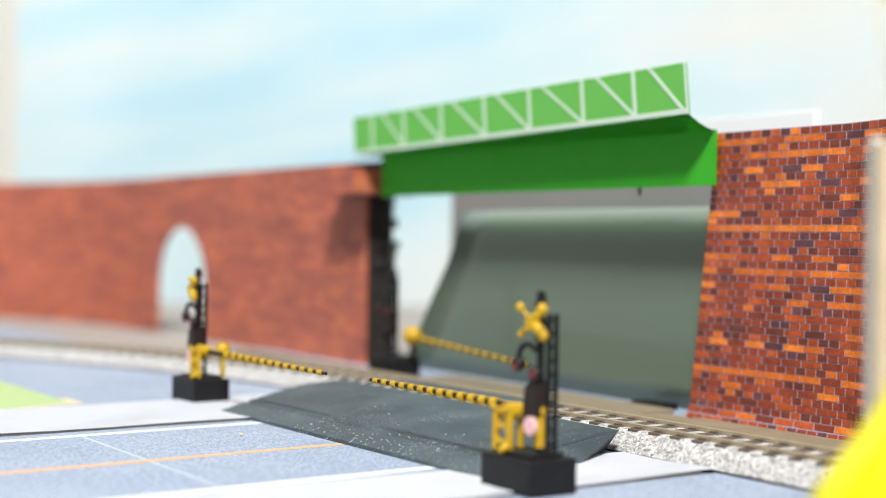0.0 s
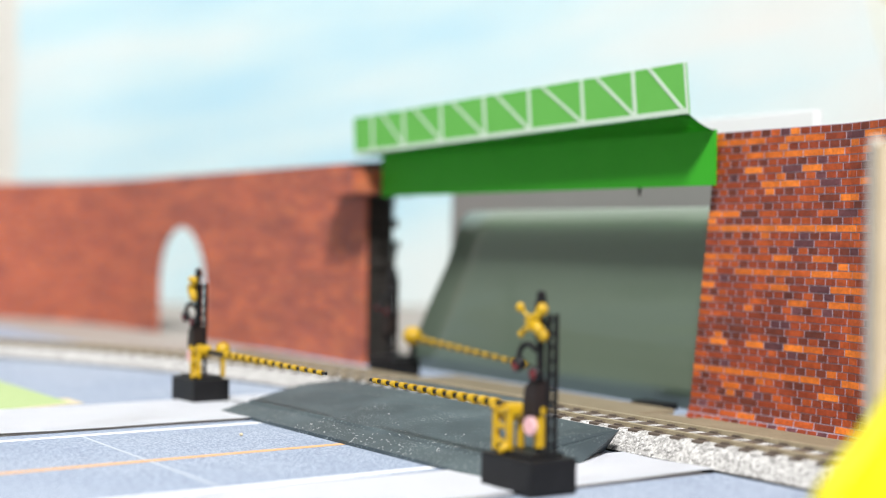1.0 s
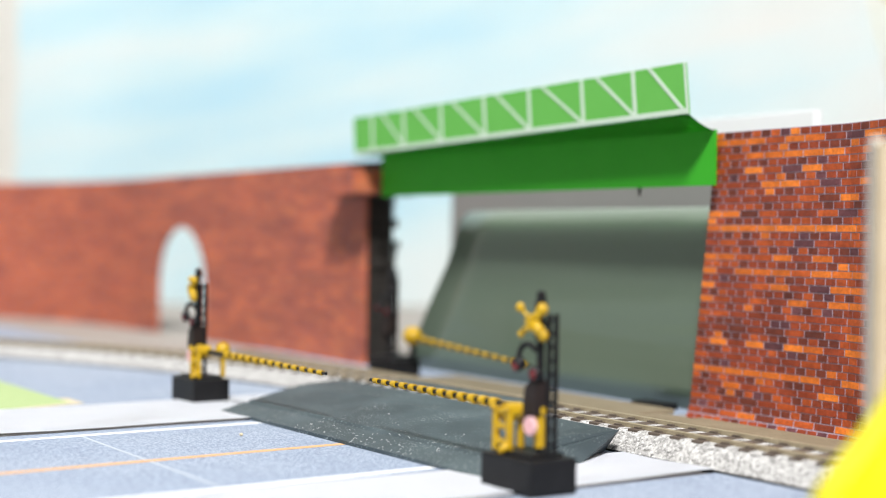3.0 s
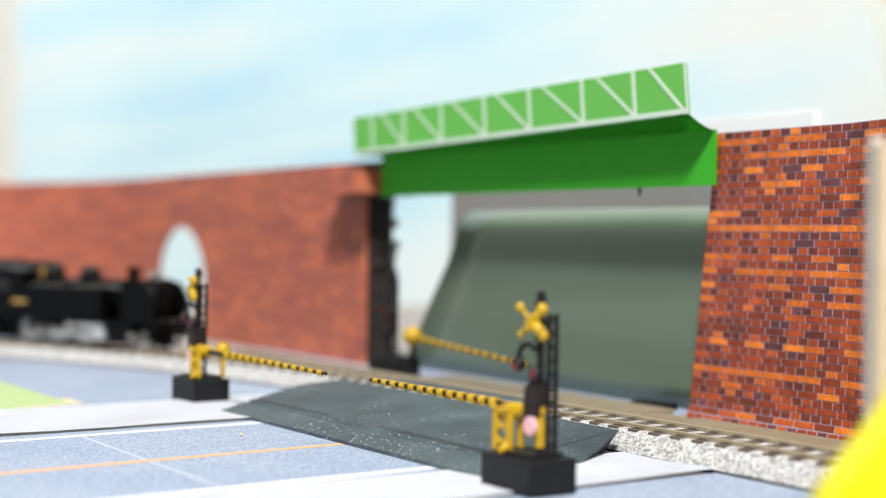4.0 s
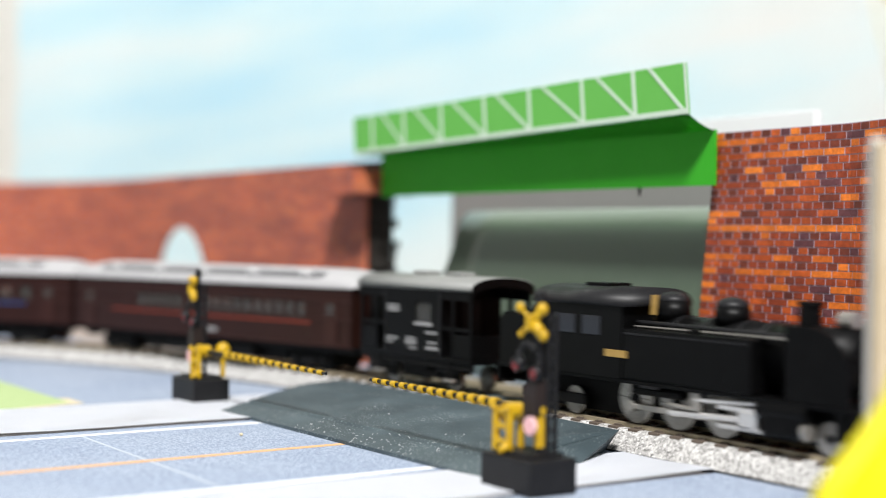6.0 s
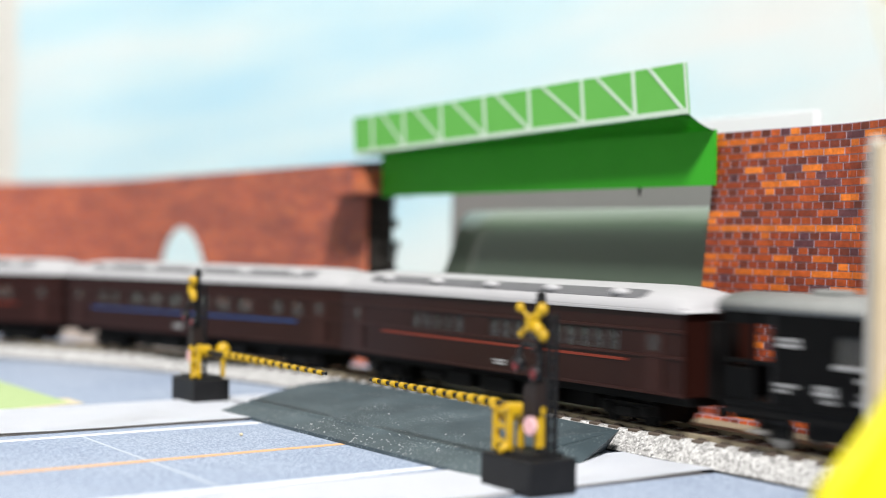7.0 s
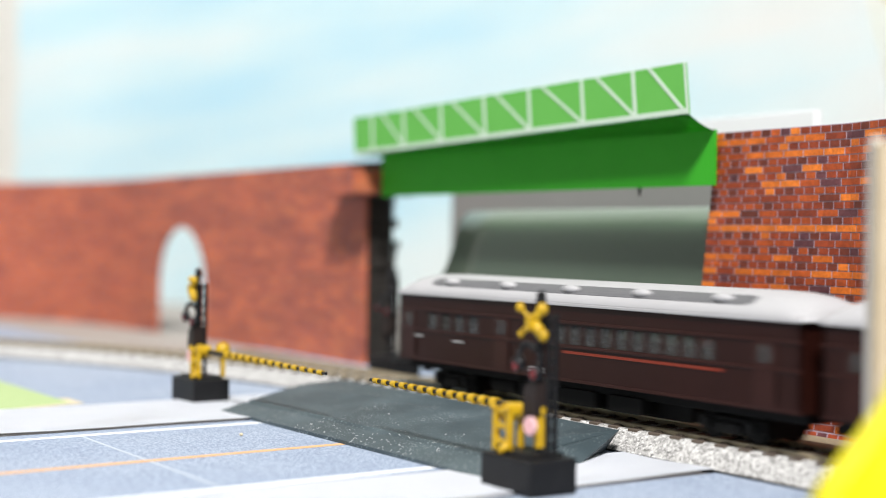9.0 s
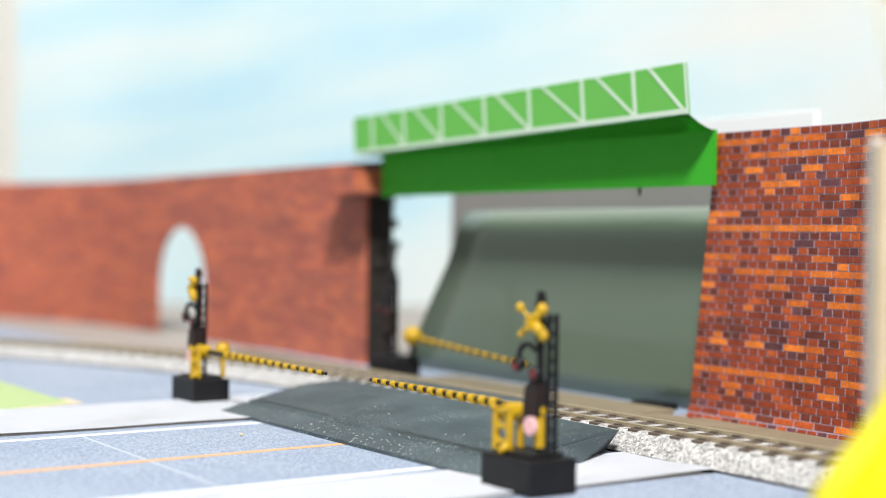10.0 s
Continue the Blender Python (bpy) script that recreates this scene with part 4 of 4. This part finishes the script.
def locomotive():
    """A black tank engine, 97 mm long over the beams."""
    t = thing("steam_locomotive", "black tank steam locomotive with bare steel motion", "locomotive")
    part("running_board", box(-51, 47, -8.6, 8.6, 8.4, 9.2, 0.15), LOCO, t)
    part("main_frame", box(-48, 46, -3.2, 3.2, 1.2, 8.4, 0.2), UNDER, t)
    b = part("boiler", tube((-9, 0, 16.2), (27, 0, 16.2), 6.0, 5.8, 32), LOCO, t, "black boiler", True)
    for x in (0, 8, 17, 23):
        part("boiler_band", tube((x, 0, 16.2), (x + 0.7, 0, 16.2), 6.12, 6.12, 32), LOCOG, b)
    sb_ = part("smokebox", tube((24.5, 0, 16.0), (43, 0, 16.0), 6.2, 6.2, 32), LOCO, t, "black smokebox", True)
    part("smokebox_door", ball((42.8, 0, 16.0), 5.6, None, (0.3, 1, 1)), LOCO, sb_, "", True)
    part("door_strap", box(43.6, 44.4, -4.5, 4.5, 16.6, 17.4, 0.1), LOCO, sb_)
    part("head_lamp", tube((38.0, 0, 23.4), (41.5, 0, 23.4), 1.5, 1.7), STEEL, sb_, "head lamp with a bright rim")
    ch = part("chimney", tube((31, 0, 21.5), (31, 0, 26.0), 2.1, 2.0, 20), LOCO, t, "short black chimney")
    part("chimney_lip", tube((31, 0, 25.6), (31, 0, 26.4), 2.4, 2.4, 20), LOCO, ch)
    for x, h in ((-4.0, 26.8), (12.0, 26.4)):
        dm = part("dome", tube((x, 0, 21), (x, 0, h - 1.8), 3.7, 3.3, 24), LOCO, t, "black boiler dome", True)
        part("dome_top", ball((x, 0, h - 1.8), 3.3, None, (1, 1, 0.55)), LOCOG, dm, "grey dome top", True)
    part("whistle", tube((-8.0, -1.5, 22), (-8.0, -1.5, 26.0), 0.9, 0.7), BRASS, t, "brass whistle")
    part("feed_pump", box(19, 23, -7.6, -5.2, 10, 16, 0.6), LOCO, t)
    part("air_pump", box(19, 23, 5.2, 7.6, 10, 16, 0.6), LOCO, t)
    for sg in (-1, 1):
        def ys(a, c):
            return (min(sg * a, sg * c), max(sg * a, sg * c))
        tank = part("side_tank", box(-9.5, 25, *ys(5.0, 8.8), 9.2, 19.4, 0.5), LOCO, t, "black side tank")
        part("tank_filler", tube((9, sg * 6.9, 19.2), (9, sg * 6.9, 20.2), 1.2), LOCO, tank)
        df = part("smoke_deflector", prism([(33.0, 9.3), (47.0, 9.3), (47.0, 16.5), (43.5, 21.0), (39.0, 22.4), (33.0, 22.4)], sg * 8.2, sg * 8.6, "y"), LOCO, t, "black smoke deflector plate")
        part("deflector_stay", tube((38, sg * 5.5, 19), (38, sg * 8.3, 19), 0.3, None, 8), LOCO, df)
        cyl = part("cylinder", box(27.5, 37, *ys(5.4, 9.0), 2.6, 8.4, 0.9), LOCO, t, "black cylinder block")
        part("steam_chest", tube((26.5, sg * 7.6, 7.2), (38, sg * 7.6, 7.2), 1.7), LOCO, cyl)
        part("cylinder_cover", tube((37, sg * 7.4, 4.2), (37.8, sg * 7.4, 4.2), 1.8, 1.6), STEEL, cyl)
        part("handrail", tube((-8, sg * 6.5, 19.8), (40, sg * 6.5, 19.8), 0.2, None, 8), STEEL, t)
        yy = sg * 4.6
        for x in (-9.0, 3.0, 15.0):
            wheel(t, x, yy, 5.2, STEEL, 12, "driving_wheel")
        rod = part("coupling_rod", box(-10.0, 16.0, *ys(6.2, 6.8), 3.2, 4.4, 0.2), STEEL, t, "bare steel coupling rod")
        for x in (-9.0, 3.0, 15.0):
            part("rod_end", tube((x, sg * 6.0, 3.8), (x, sg * 7.1, 3.8), 1.15, None, 14), STEEL, rod)
        part("main_rod", tube((3.0, sg * 7.3, 3.8), (24, sg * 7.3, 4.6), 0.7, 0.55), BRIGHT, t, "bare steel main rod")
        part("crosshead", box(21.6, 25.6, *ys(6.9, 8.3), 3.4, 6.2, 0.25), BRIGHT, t, "bright crosshead")
        part("slide_bar", box(16.0, 27.6, *ys(7.0, 7.9), 6.0, 6.8, 0.1), BRIGHT, t)
        part("lower_slide_bar", box(16.0, 27.6, *ys(7.0, 7.9), 2.6, 3.3, 0.1), BRIGHT, t)
        part("tank_strap", box(-9.0, 24.5, *ys(8.8, 8.95), 18.2, 18.6, 0.05), LOCOG, tank)
        part("boiler_pipe", tube((-8, sg * 5.6, 20.6), (30, sg * 5.6, 20.2), 0.45, None, 8), LOCOG, t)
        part("footstep", box(-4.0, 1.0, *ys(8.4, 9.2), 8.0, 8.5, 0.1), LOCOG, t)
        part("combination_lever", tube((25.4, sg * 8.1, 3.2), (26.2, sg * 8.1, 8.0), 0.45), BRIGHT, t)
        part("radius_rod", tube((10, sg * 7.7, 7.0), (27, sg * 7.7, 7.9), 0.45), BRIGHT, t)
        part("expansion_link", box(9.0, 11.6, *ys(7.3, 8.1), 4.8, 8.6, 0.4), STEEL, t)
        part("eccentric_rod", tube((3.2, sg * 7.8, 5.4), (10, sg * 7.8, 5.2), 0.42), STEEL, t)
        wheel(t, 40.5, yy, 3.2, STEEL, 8, "leading_wheel")
        for x in (-28.0, -41.0):
            wheel(t, x, yy, 3.1, STEEL, 8, "trailing_wheel")
        part("trailing_frame", box(-45, -24, *ys(5.6, 6.4), 2.4, 4.6, 0.3), UNDER, t)
        part("cab_side", prism([(-36, 9.2), (-9.5, 9.2), (-9.5, 23.6), (-12, 24.0), (-36, 24.0)], sg * 8.2, sg * 8.9, "y"), LOCO, t, "black cab side")
        part("cab_window", box(-31, -24, *ys(8.85, 9.0), 17.4, 21.6, 0.2), DARKGLASS, t, "cab side window")
        part("cab_window", box(-22, -16, *ys(8.85, 9.0), 17.4, 21.6, 0.2), DARKGLASS, t, "cab side window")
        part("number_plate", box(-14.5, -8.0, *ys(8.8, 9.1), 13.4, 14.9, 0.1), BRASS, t, "plain brass plate")
        part("step_ladder", box(-35.5, -33.0, *ys(7.6, 8.5), 3.4, 9.2, 0.2), LOCO, t)
        part("front_step", box(44.0, 46.0, *ys(6.8, 8.4), 3.4, 8.6, 0.2), LOCO, t)
        part("air_reservoir", tube((-8, sg * 6.6, 7.3), (6, sg * 6.6, 7.3), 1.0), LOCO, t)
    part("cab_front", box(-10.4, -9.4, -8.2, 8.2, 9.2, 24.4, 0.1), LOCO, t)
    part("cab_rear", box(-36.2, -35.4, -8.2, 8.2, 9.2, 24.4, 0.1), LOCO, t)
    part("cab_roof", prism(roof_outline(9.0, 23.6, 27.4), -38.0, -8.4, "x"), LOCOG, t, "dark grey arched cab roof", True)
    part("roof_hatch", box(-28, -20, -3, 3, 27.0, 28.0, 0.3), LOCO, t)
    part("bunker", prism([(-51.0, 9.2), (-36.2, 9.2), (-36.2, 20.8), (-49.5, 20.8), (-51.0, 19.0)], -8.4, 8.4, "y"), LOCO, t, "black coal bunker")
    bm = bmesh.new()
    rg = random.Random(2)
    for i in range(60):
        bmesh.ops.create_icosphere(bm, subdivisions=1, radius=rg.uniform(0.7, 1.3) * MM, matrix=Matrix.Translation(Vector((rg.uniform(-46, -37.5), rg.uniform(-7, 7), 20.9 + rg.uniform(-0.3, 0.7))) * MM))
    tagged(part("coal", bm, LOCO, t, "heap of black coal"), kind="stuff")
    for e, x in ((1, 47.0), (-1, -51.0)):
        bb = part("buffer_beam", box(min(x, x + e * 0.9), max(x, x + e * 0.9), -8.6, 8.6, 5.4, 9.2, 0.15), LOCO, t, "black buffer beam")
        part("coupler", box(min(x, x + e * 6.0), max(x, x + e * 6.0), -1.2, 1.2, 4.6, 7.4, 0.4), UNDER, bb)
    part("pilot", box(44, 47, -5.5, 5.5, 1.4, 3.0, 0.3), LOCO, t)
    return t


def brake_van():
    """A short black van with an open, roofed deck at each end."""
    t = thing("brake_van", "black brake van with open end decks and a grey roof", "rail wagon")
    L, H, B, ZE, ZT = 25.0, 8.8, 12.6, 25.0, 27.8
    part("deck", box(-L, L, -H, H, 7.4, 8.6, 0.2), LOCO, t)
    w0, w1, wz0, wz1 = 1.6, 8.2, 16.3, 21.2
    for sg in (-1, 1):
        lo, hi = min(sg * H, sg * (H - 0.8)), max(sg * H, sg * (H - 0.8))
        side = part("side", box(-B, B, lo, hi, 8.6, wz0), LOCO, t, "black van side")
        part("upper_panel", box(-B, B, lo, hi, wz1, ZE), LOCO, side)
        part("window_pillar", box(-B, w0, lo, hi, wz0, wz1), LOCO, side)
        part("window_pillar", box(w1, B, lo, hi, wz0, wz1), LOCO, side)
        part("pane", box(w0, w1, sg * (H - 0.4) - 0.1, sg * (H - 0.4) + 0.1, wz0, wz1), GLASS, side, "grey window pane")
        a, b_ = min(sg * H, sg * (H + 0.25)), max(sg * H, sg * (H + 0.25))
        part("sill", box(w0 - 0.6, w1 + 0.6, a, b_, wz0 - 0.7, wz0, 0.1), MARK, side, "white window sill")
        for x, z, wd, h in ((-8.8, 19.9, 5.4, 0.5), (-8.8, 18.9, 5.4, 0.6), (-9.4, 11.9, 5.5, 0.5), (-10.2, 10.9, 3.6, 0.4), (-0.6, 12.2, 4.4, 0.5), (-0.6, 11.2, 4.8, 0.7), (0.2, 9.9, 3.6, 0.4), (8.4, 14.0, 5.0, 0.5), (8.8, 11.6, 4.0, 0.4), (8.8, 10.3, 5.4, 0.6)):
            part("lettering_bar", box(x - wd / 2, x + wd / 2, min(sg * H, sg * (H + 0.08)), max(sg * H, sg * (H + 0.08)), z - h / 2, z + h / 2), MARK, side, "plain white bar")
        part("corner_strip", box(B - 0.7, B, a, b_, 8.6, ZE, 0.08), LOCOG, side)
        part("corner_strip", box(-B, -B + 0.7, a, b_, 8.6, ZE, 0.08), LOCOG, side)
        part("sole_bar", box(-L, L, sg * 8.0 - 0.4, sg * 8.0 + 0.4, 5.8, 7.4, 0.1), UNDER, t)
        for e in (-1, 1):
            for x in (L - 0.6, B + 4.6):
                part("deck_post", box(e * x - 0.45, e * x + 0.45, sg * 8.3 - 0.4, sg * 8.3 + 0.4, 8.6, ZE, 0.1), LOCO, t)
            part("deck_rail", box(min(e * B, e * L), max(e * B, e * L), sg * 8.3 - 0.3, sg * 8.3 + 0.3, 15.0, 15.8, 0.1), LOCO, t)
            part("deck_panel", box(min(e * (B + 4.6), e * L), max(e * (B + 4.6), e * L), sg * 8.3 - 0.25, sg * 8.3 + 0.25, 8.6, 14.2, 0.1), LOCO, t)
            part("eave_board", box(min(e * B, e * L), max(e * B, e * L), sg * 8.4 - 0.3, sg * 8.4 + 0.3, 22.2, ZE, 0.1), LOCO, t)
            part("step", box(min(e * 14, e * 17.5), max(e * 14, e * 17.5), sg * 8.4 - 0.8, sg * 8.4 + 0.8, 2.8, 3.5, 0.1), STEEL, t, "worn metal step")
            part("step_hanger", box(min(e * 15.4, e * 16.1), max(e * 15.4, e * 16.1), sg * 8.4 - 0.3, sg * 8.4 + 0.3, 3.4, 7.6), UNDER, t)
            wheel(t, e * 13.5, sg * 4.6, 2.9, STEEL)
            part("axle_guard", box(e * 13.5 - 3.4, e * 13.5 + 3.4, sg * 6.6 - 0.5, sg * 6.6 + 0.5, 2.0, 5.8, 0.3), UNDER, t)
            part("leaf_spring", box(e * 13.5 - 4.6, e * 13.5 + 4.6, sg * 7.3 - 0.3, sg * 7.3 + 0.3, 4.8, 5.5, 0.2), LOCOG, t)
    for e in (-1, 1):
        part("end_wall", box(min(e * B, e * (B - 0.6)), max(e * B, e * (B - 0.6)), -H, H, 8.6, ZE, 0.1), LOCO, t)
        part("end_door", box(min(e * B, e * (B + 0.25)), max(e * B, e * (B + 0.25)), -2.6, 2.6, 8.8, 22.0, 0.1), LOCOG, t)
        part("end_panel", box(min(e * (L - 0.4), e * L), max(e * (L - 0.4), e * L), -8.3, 8.3, 8.6, 14.2, 0.1), LOCO, t)
        part("coupler", box(min(e * L, e * (L + 4.6)), max(e * L, e * (L + 4.6)), -1, 1, 3.8, 5.6, 0.3), UNDER, t)
    # a roof shell, open beneath, with its black ends
    outer = [(-(H + 0.5) * math.cos(math.pi * i / 20), ZE + (ZT - ZE) * math.sin(math.pi * i / 20) ** 0.8) for i in range(21)]
    inner = [(y * 0.95, z - 0.7) for y, z in reversed(outer)]
    roof = part("roof", prism(outer + inner, -L - 0.6, L + 0.6, "x"), VANROOF, t, "pale grey arched roof", True)
    for e in (-1, 1):
        part("roof_end", prism([(y * 0.985, z - 0.12) for y, z in outer] + [(y, z - 1.6) for y, z in inner], min(e * (L + 0.61), e * (L + 0.75)), max(e * (L + 0.61), e * (L + 0.75)), "x"), LOCO, roof, "black roof end")
    for x in (-9.0, 6.0):
        part("roof_vent", box(x, x + 7, -3, 1, ZT - 0.3, ZT + 0.9, 0.4), VANROOF, roof, "pale roof ventilator")
    part("equipment_box", box(-7, 4, -6.8, 6.8, 2.6, 6.4, 0.4), UNDER, t)
    part("brake_cylinder", tube((5, -6.2, 4.2), (9.5, -6.2, 4.2), 1.3), UNDER, t)
    return t


loco = locomotive()
van = brake_van()
coach_1 = coach(REDS, win(-30, 5, 3.2, 1.3) + win(2, 10, 3.2, 1.3), (-56, 56), ((6, 9.8, 4.4), (6, 9.1, 4.0)), "brown passenger coach with a red stripe, behind the van", (-44, 48))
coach_2 = coach(BLUES, win(-46, 2, 3.4, 3.0) + win(-30, 3, 6.0, 3.5) + win(2, 3, 6.0, 3.5) + win(36, 2, 4.0, 4.0), (-57, 55), ((-6, 9.8, 4.4), (-6, 9.1, 4.0)), "brown passenger coach with a blue stripe, in mid train", (-50, 46))
coach_3 = coach(REDS, win(-52, 4, 4.0, 1.6) + win(-8, 11, 3.6, 1.2), (-60, -22, 56), ((-56, 13.2, 4.0), (-39, 12.8, 4.0), (-9, 9.2, 5.0), (-9, 8.5, 5.0)), "brown passenger coach with a red stripe, last of the train", (0, 46))

# ---- bricks of the near wall ----
rng = random.Random(11)
sizes = {}


def brick_mesh(w, mat):
    if (w, mat.name) not in sizes:
        sizes[w, mat.name] = mesh_of(box(0, w, -0.12, 0.0, 0, 1.40), "brick", mat)
    return sizes[w, mat.name]


near, rest = 0, {k: bmesh.new() for k in BRICK_TONES}
# share of orange among the long bricks, course by course from the foot
ORANGE_SHARE = (0.25, 0.12, 0.55, 0.70, 0.12, 0.65, 0.18, 0.12, 0.35, 0.30, 0.72, 0.50, 0.15, 0.85, 0.25, 0.12, 0.30, 0.35, 0.75, 0.60, 0.2)


def brick_tone(row, header):
    f = rng.random()
    if header:
        return "orange" if f < 0.04 else "purple" if f < 0.10 else "dark" if f < 0.30 else "rust" if f < 0.55 else "brown"
    share = ORANGE_SHARE[min(row // 2, 20)]
    if f < share:
        return "orange"
    g = rng.random()
    return "purple" if g < 0.07 else "dark" if g < 0.17 else "rust" if g < 0.55 else "brown"


def lay_brick(lo, ww, z, tone):
    """One brick of the print, slightly proud of the mortar."""
    global near
    x, y, rz = right_plan(lo, z)
    y2 = right_plan(lo, z + 1.5)[1]
    m = pose(x * MM, (y - 0.02) * MM, z * MM, -math.degrees(math.atan2(y2 - y, 1.5)), 0, rz)
    if -213 < lo < -186 and near < 300 and z > 20:
        ob = new("brick", brick_mesh(ww, BRICK_PIECE[tone]))
        ob.parent = wr
        ob.matrix_local = m
        near += 1
        return
    bm = rest[tone]
    g = [bm.verts.new(m @ (Vector(c) * MM)) for c in ((0, -0.12, 0), (ww, -0.12, 0), (ww, -0.12, 1.40), (0, -0.12, 1.40), (0, 0, 0), (ww, 0, 0), (ww, 0, 1.40), (0, 0, 1.40))]
    for q in ((0, 1, 2, 3), (0, 4, 5, 1), (1, 5, 6, 2), (2, 6, 7, 3), (3, 7, 4, 0)):
        bm.faces.new([g[i] for i in q])


for row in range(int(RW_TOP / PITCH)):
    z = row * PITCH + 0.09
    header = row % 2 == 0
    w = 2.55 if header else 5.4
    a = right_edge(z) + 0.1 - (0.0 if header else 1.3) - rng.uniform(0, 0.25)
    while a < -150:
        tone = brick_tone(row, header)
        lo = max(a, right_edge(z) + 0.1)
        ww = round(a + w - lo, 2)
        if lo < -196 < lo + ww:
            cut = round(-196 - lo, 2)
            if cut > 0.2:
                lay_brick(lo, cut, z, tone)
            lo, ww = -195.99, round(ww - cut, 2)
        if ww > 0.3:
            lay_brick(lo, ww, z, tone)
        a += w + 0.32
for tone, bm in rest.items():
    tagged(part("brick_field", bm, BRICK_FIELD[tone], wr, "printed " + tone + " bricks"), kind="stuff")


# ---- motion: the whole train runs along the line, a little unevenly ----
REAR = [(0.0, -1520.0), (3.8, -1008.0), (4.0, -980.5), (4.5, -914.0), (5.0, -843.5), (5.3, -805.8), (5.5, -777.0), (5.7, -752.5), (6.8, -626.0), (7.0, -588.5), (7.5, -513.0), (8.0, -434.0), (8.5, -362.5), (9.0, -293.0), (9.5, -222.0), (10.0, -149.0)]


def rear_at(t):
    for (t0, s0), (t1, s1) in zip(REAR, REAR[1:]):
        if t <= t1:
            return s0 + (s1 - s0) * (t - t0) / (t1 - t0)
    return REAR[-1][1]


def place_on_line(s, half):
    """Pose of a vehicle whose bogies stand half a wheelbase either side of s."""
    x0, y0, _ = line(s - half)
    x1, y1, _ = line(s + half)
    return pose((x0 + x1) / 2 * MM, (y0 + y1) / 2 * MM, RAIL_Z * MM, 0, 0, math.degrees(math.atan2(y1 - y0, x1 - x0)))


TRAIN = ((coach_3, 66.0, 45.0), (coach_2, 199.5, 45.0), (coach_1, 333.0, 45.0), (van, 431.2, 13.5), (loco, 518.0, 20.0))


def motions():
    times = [round(i * 0.2, 2) for i in range(51)]
    for ob, ahead, half in TRAIN:
        walk(ob, [(t, place_on_line(rear_at(t) + ahead, half)) for t in times])


motions()
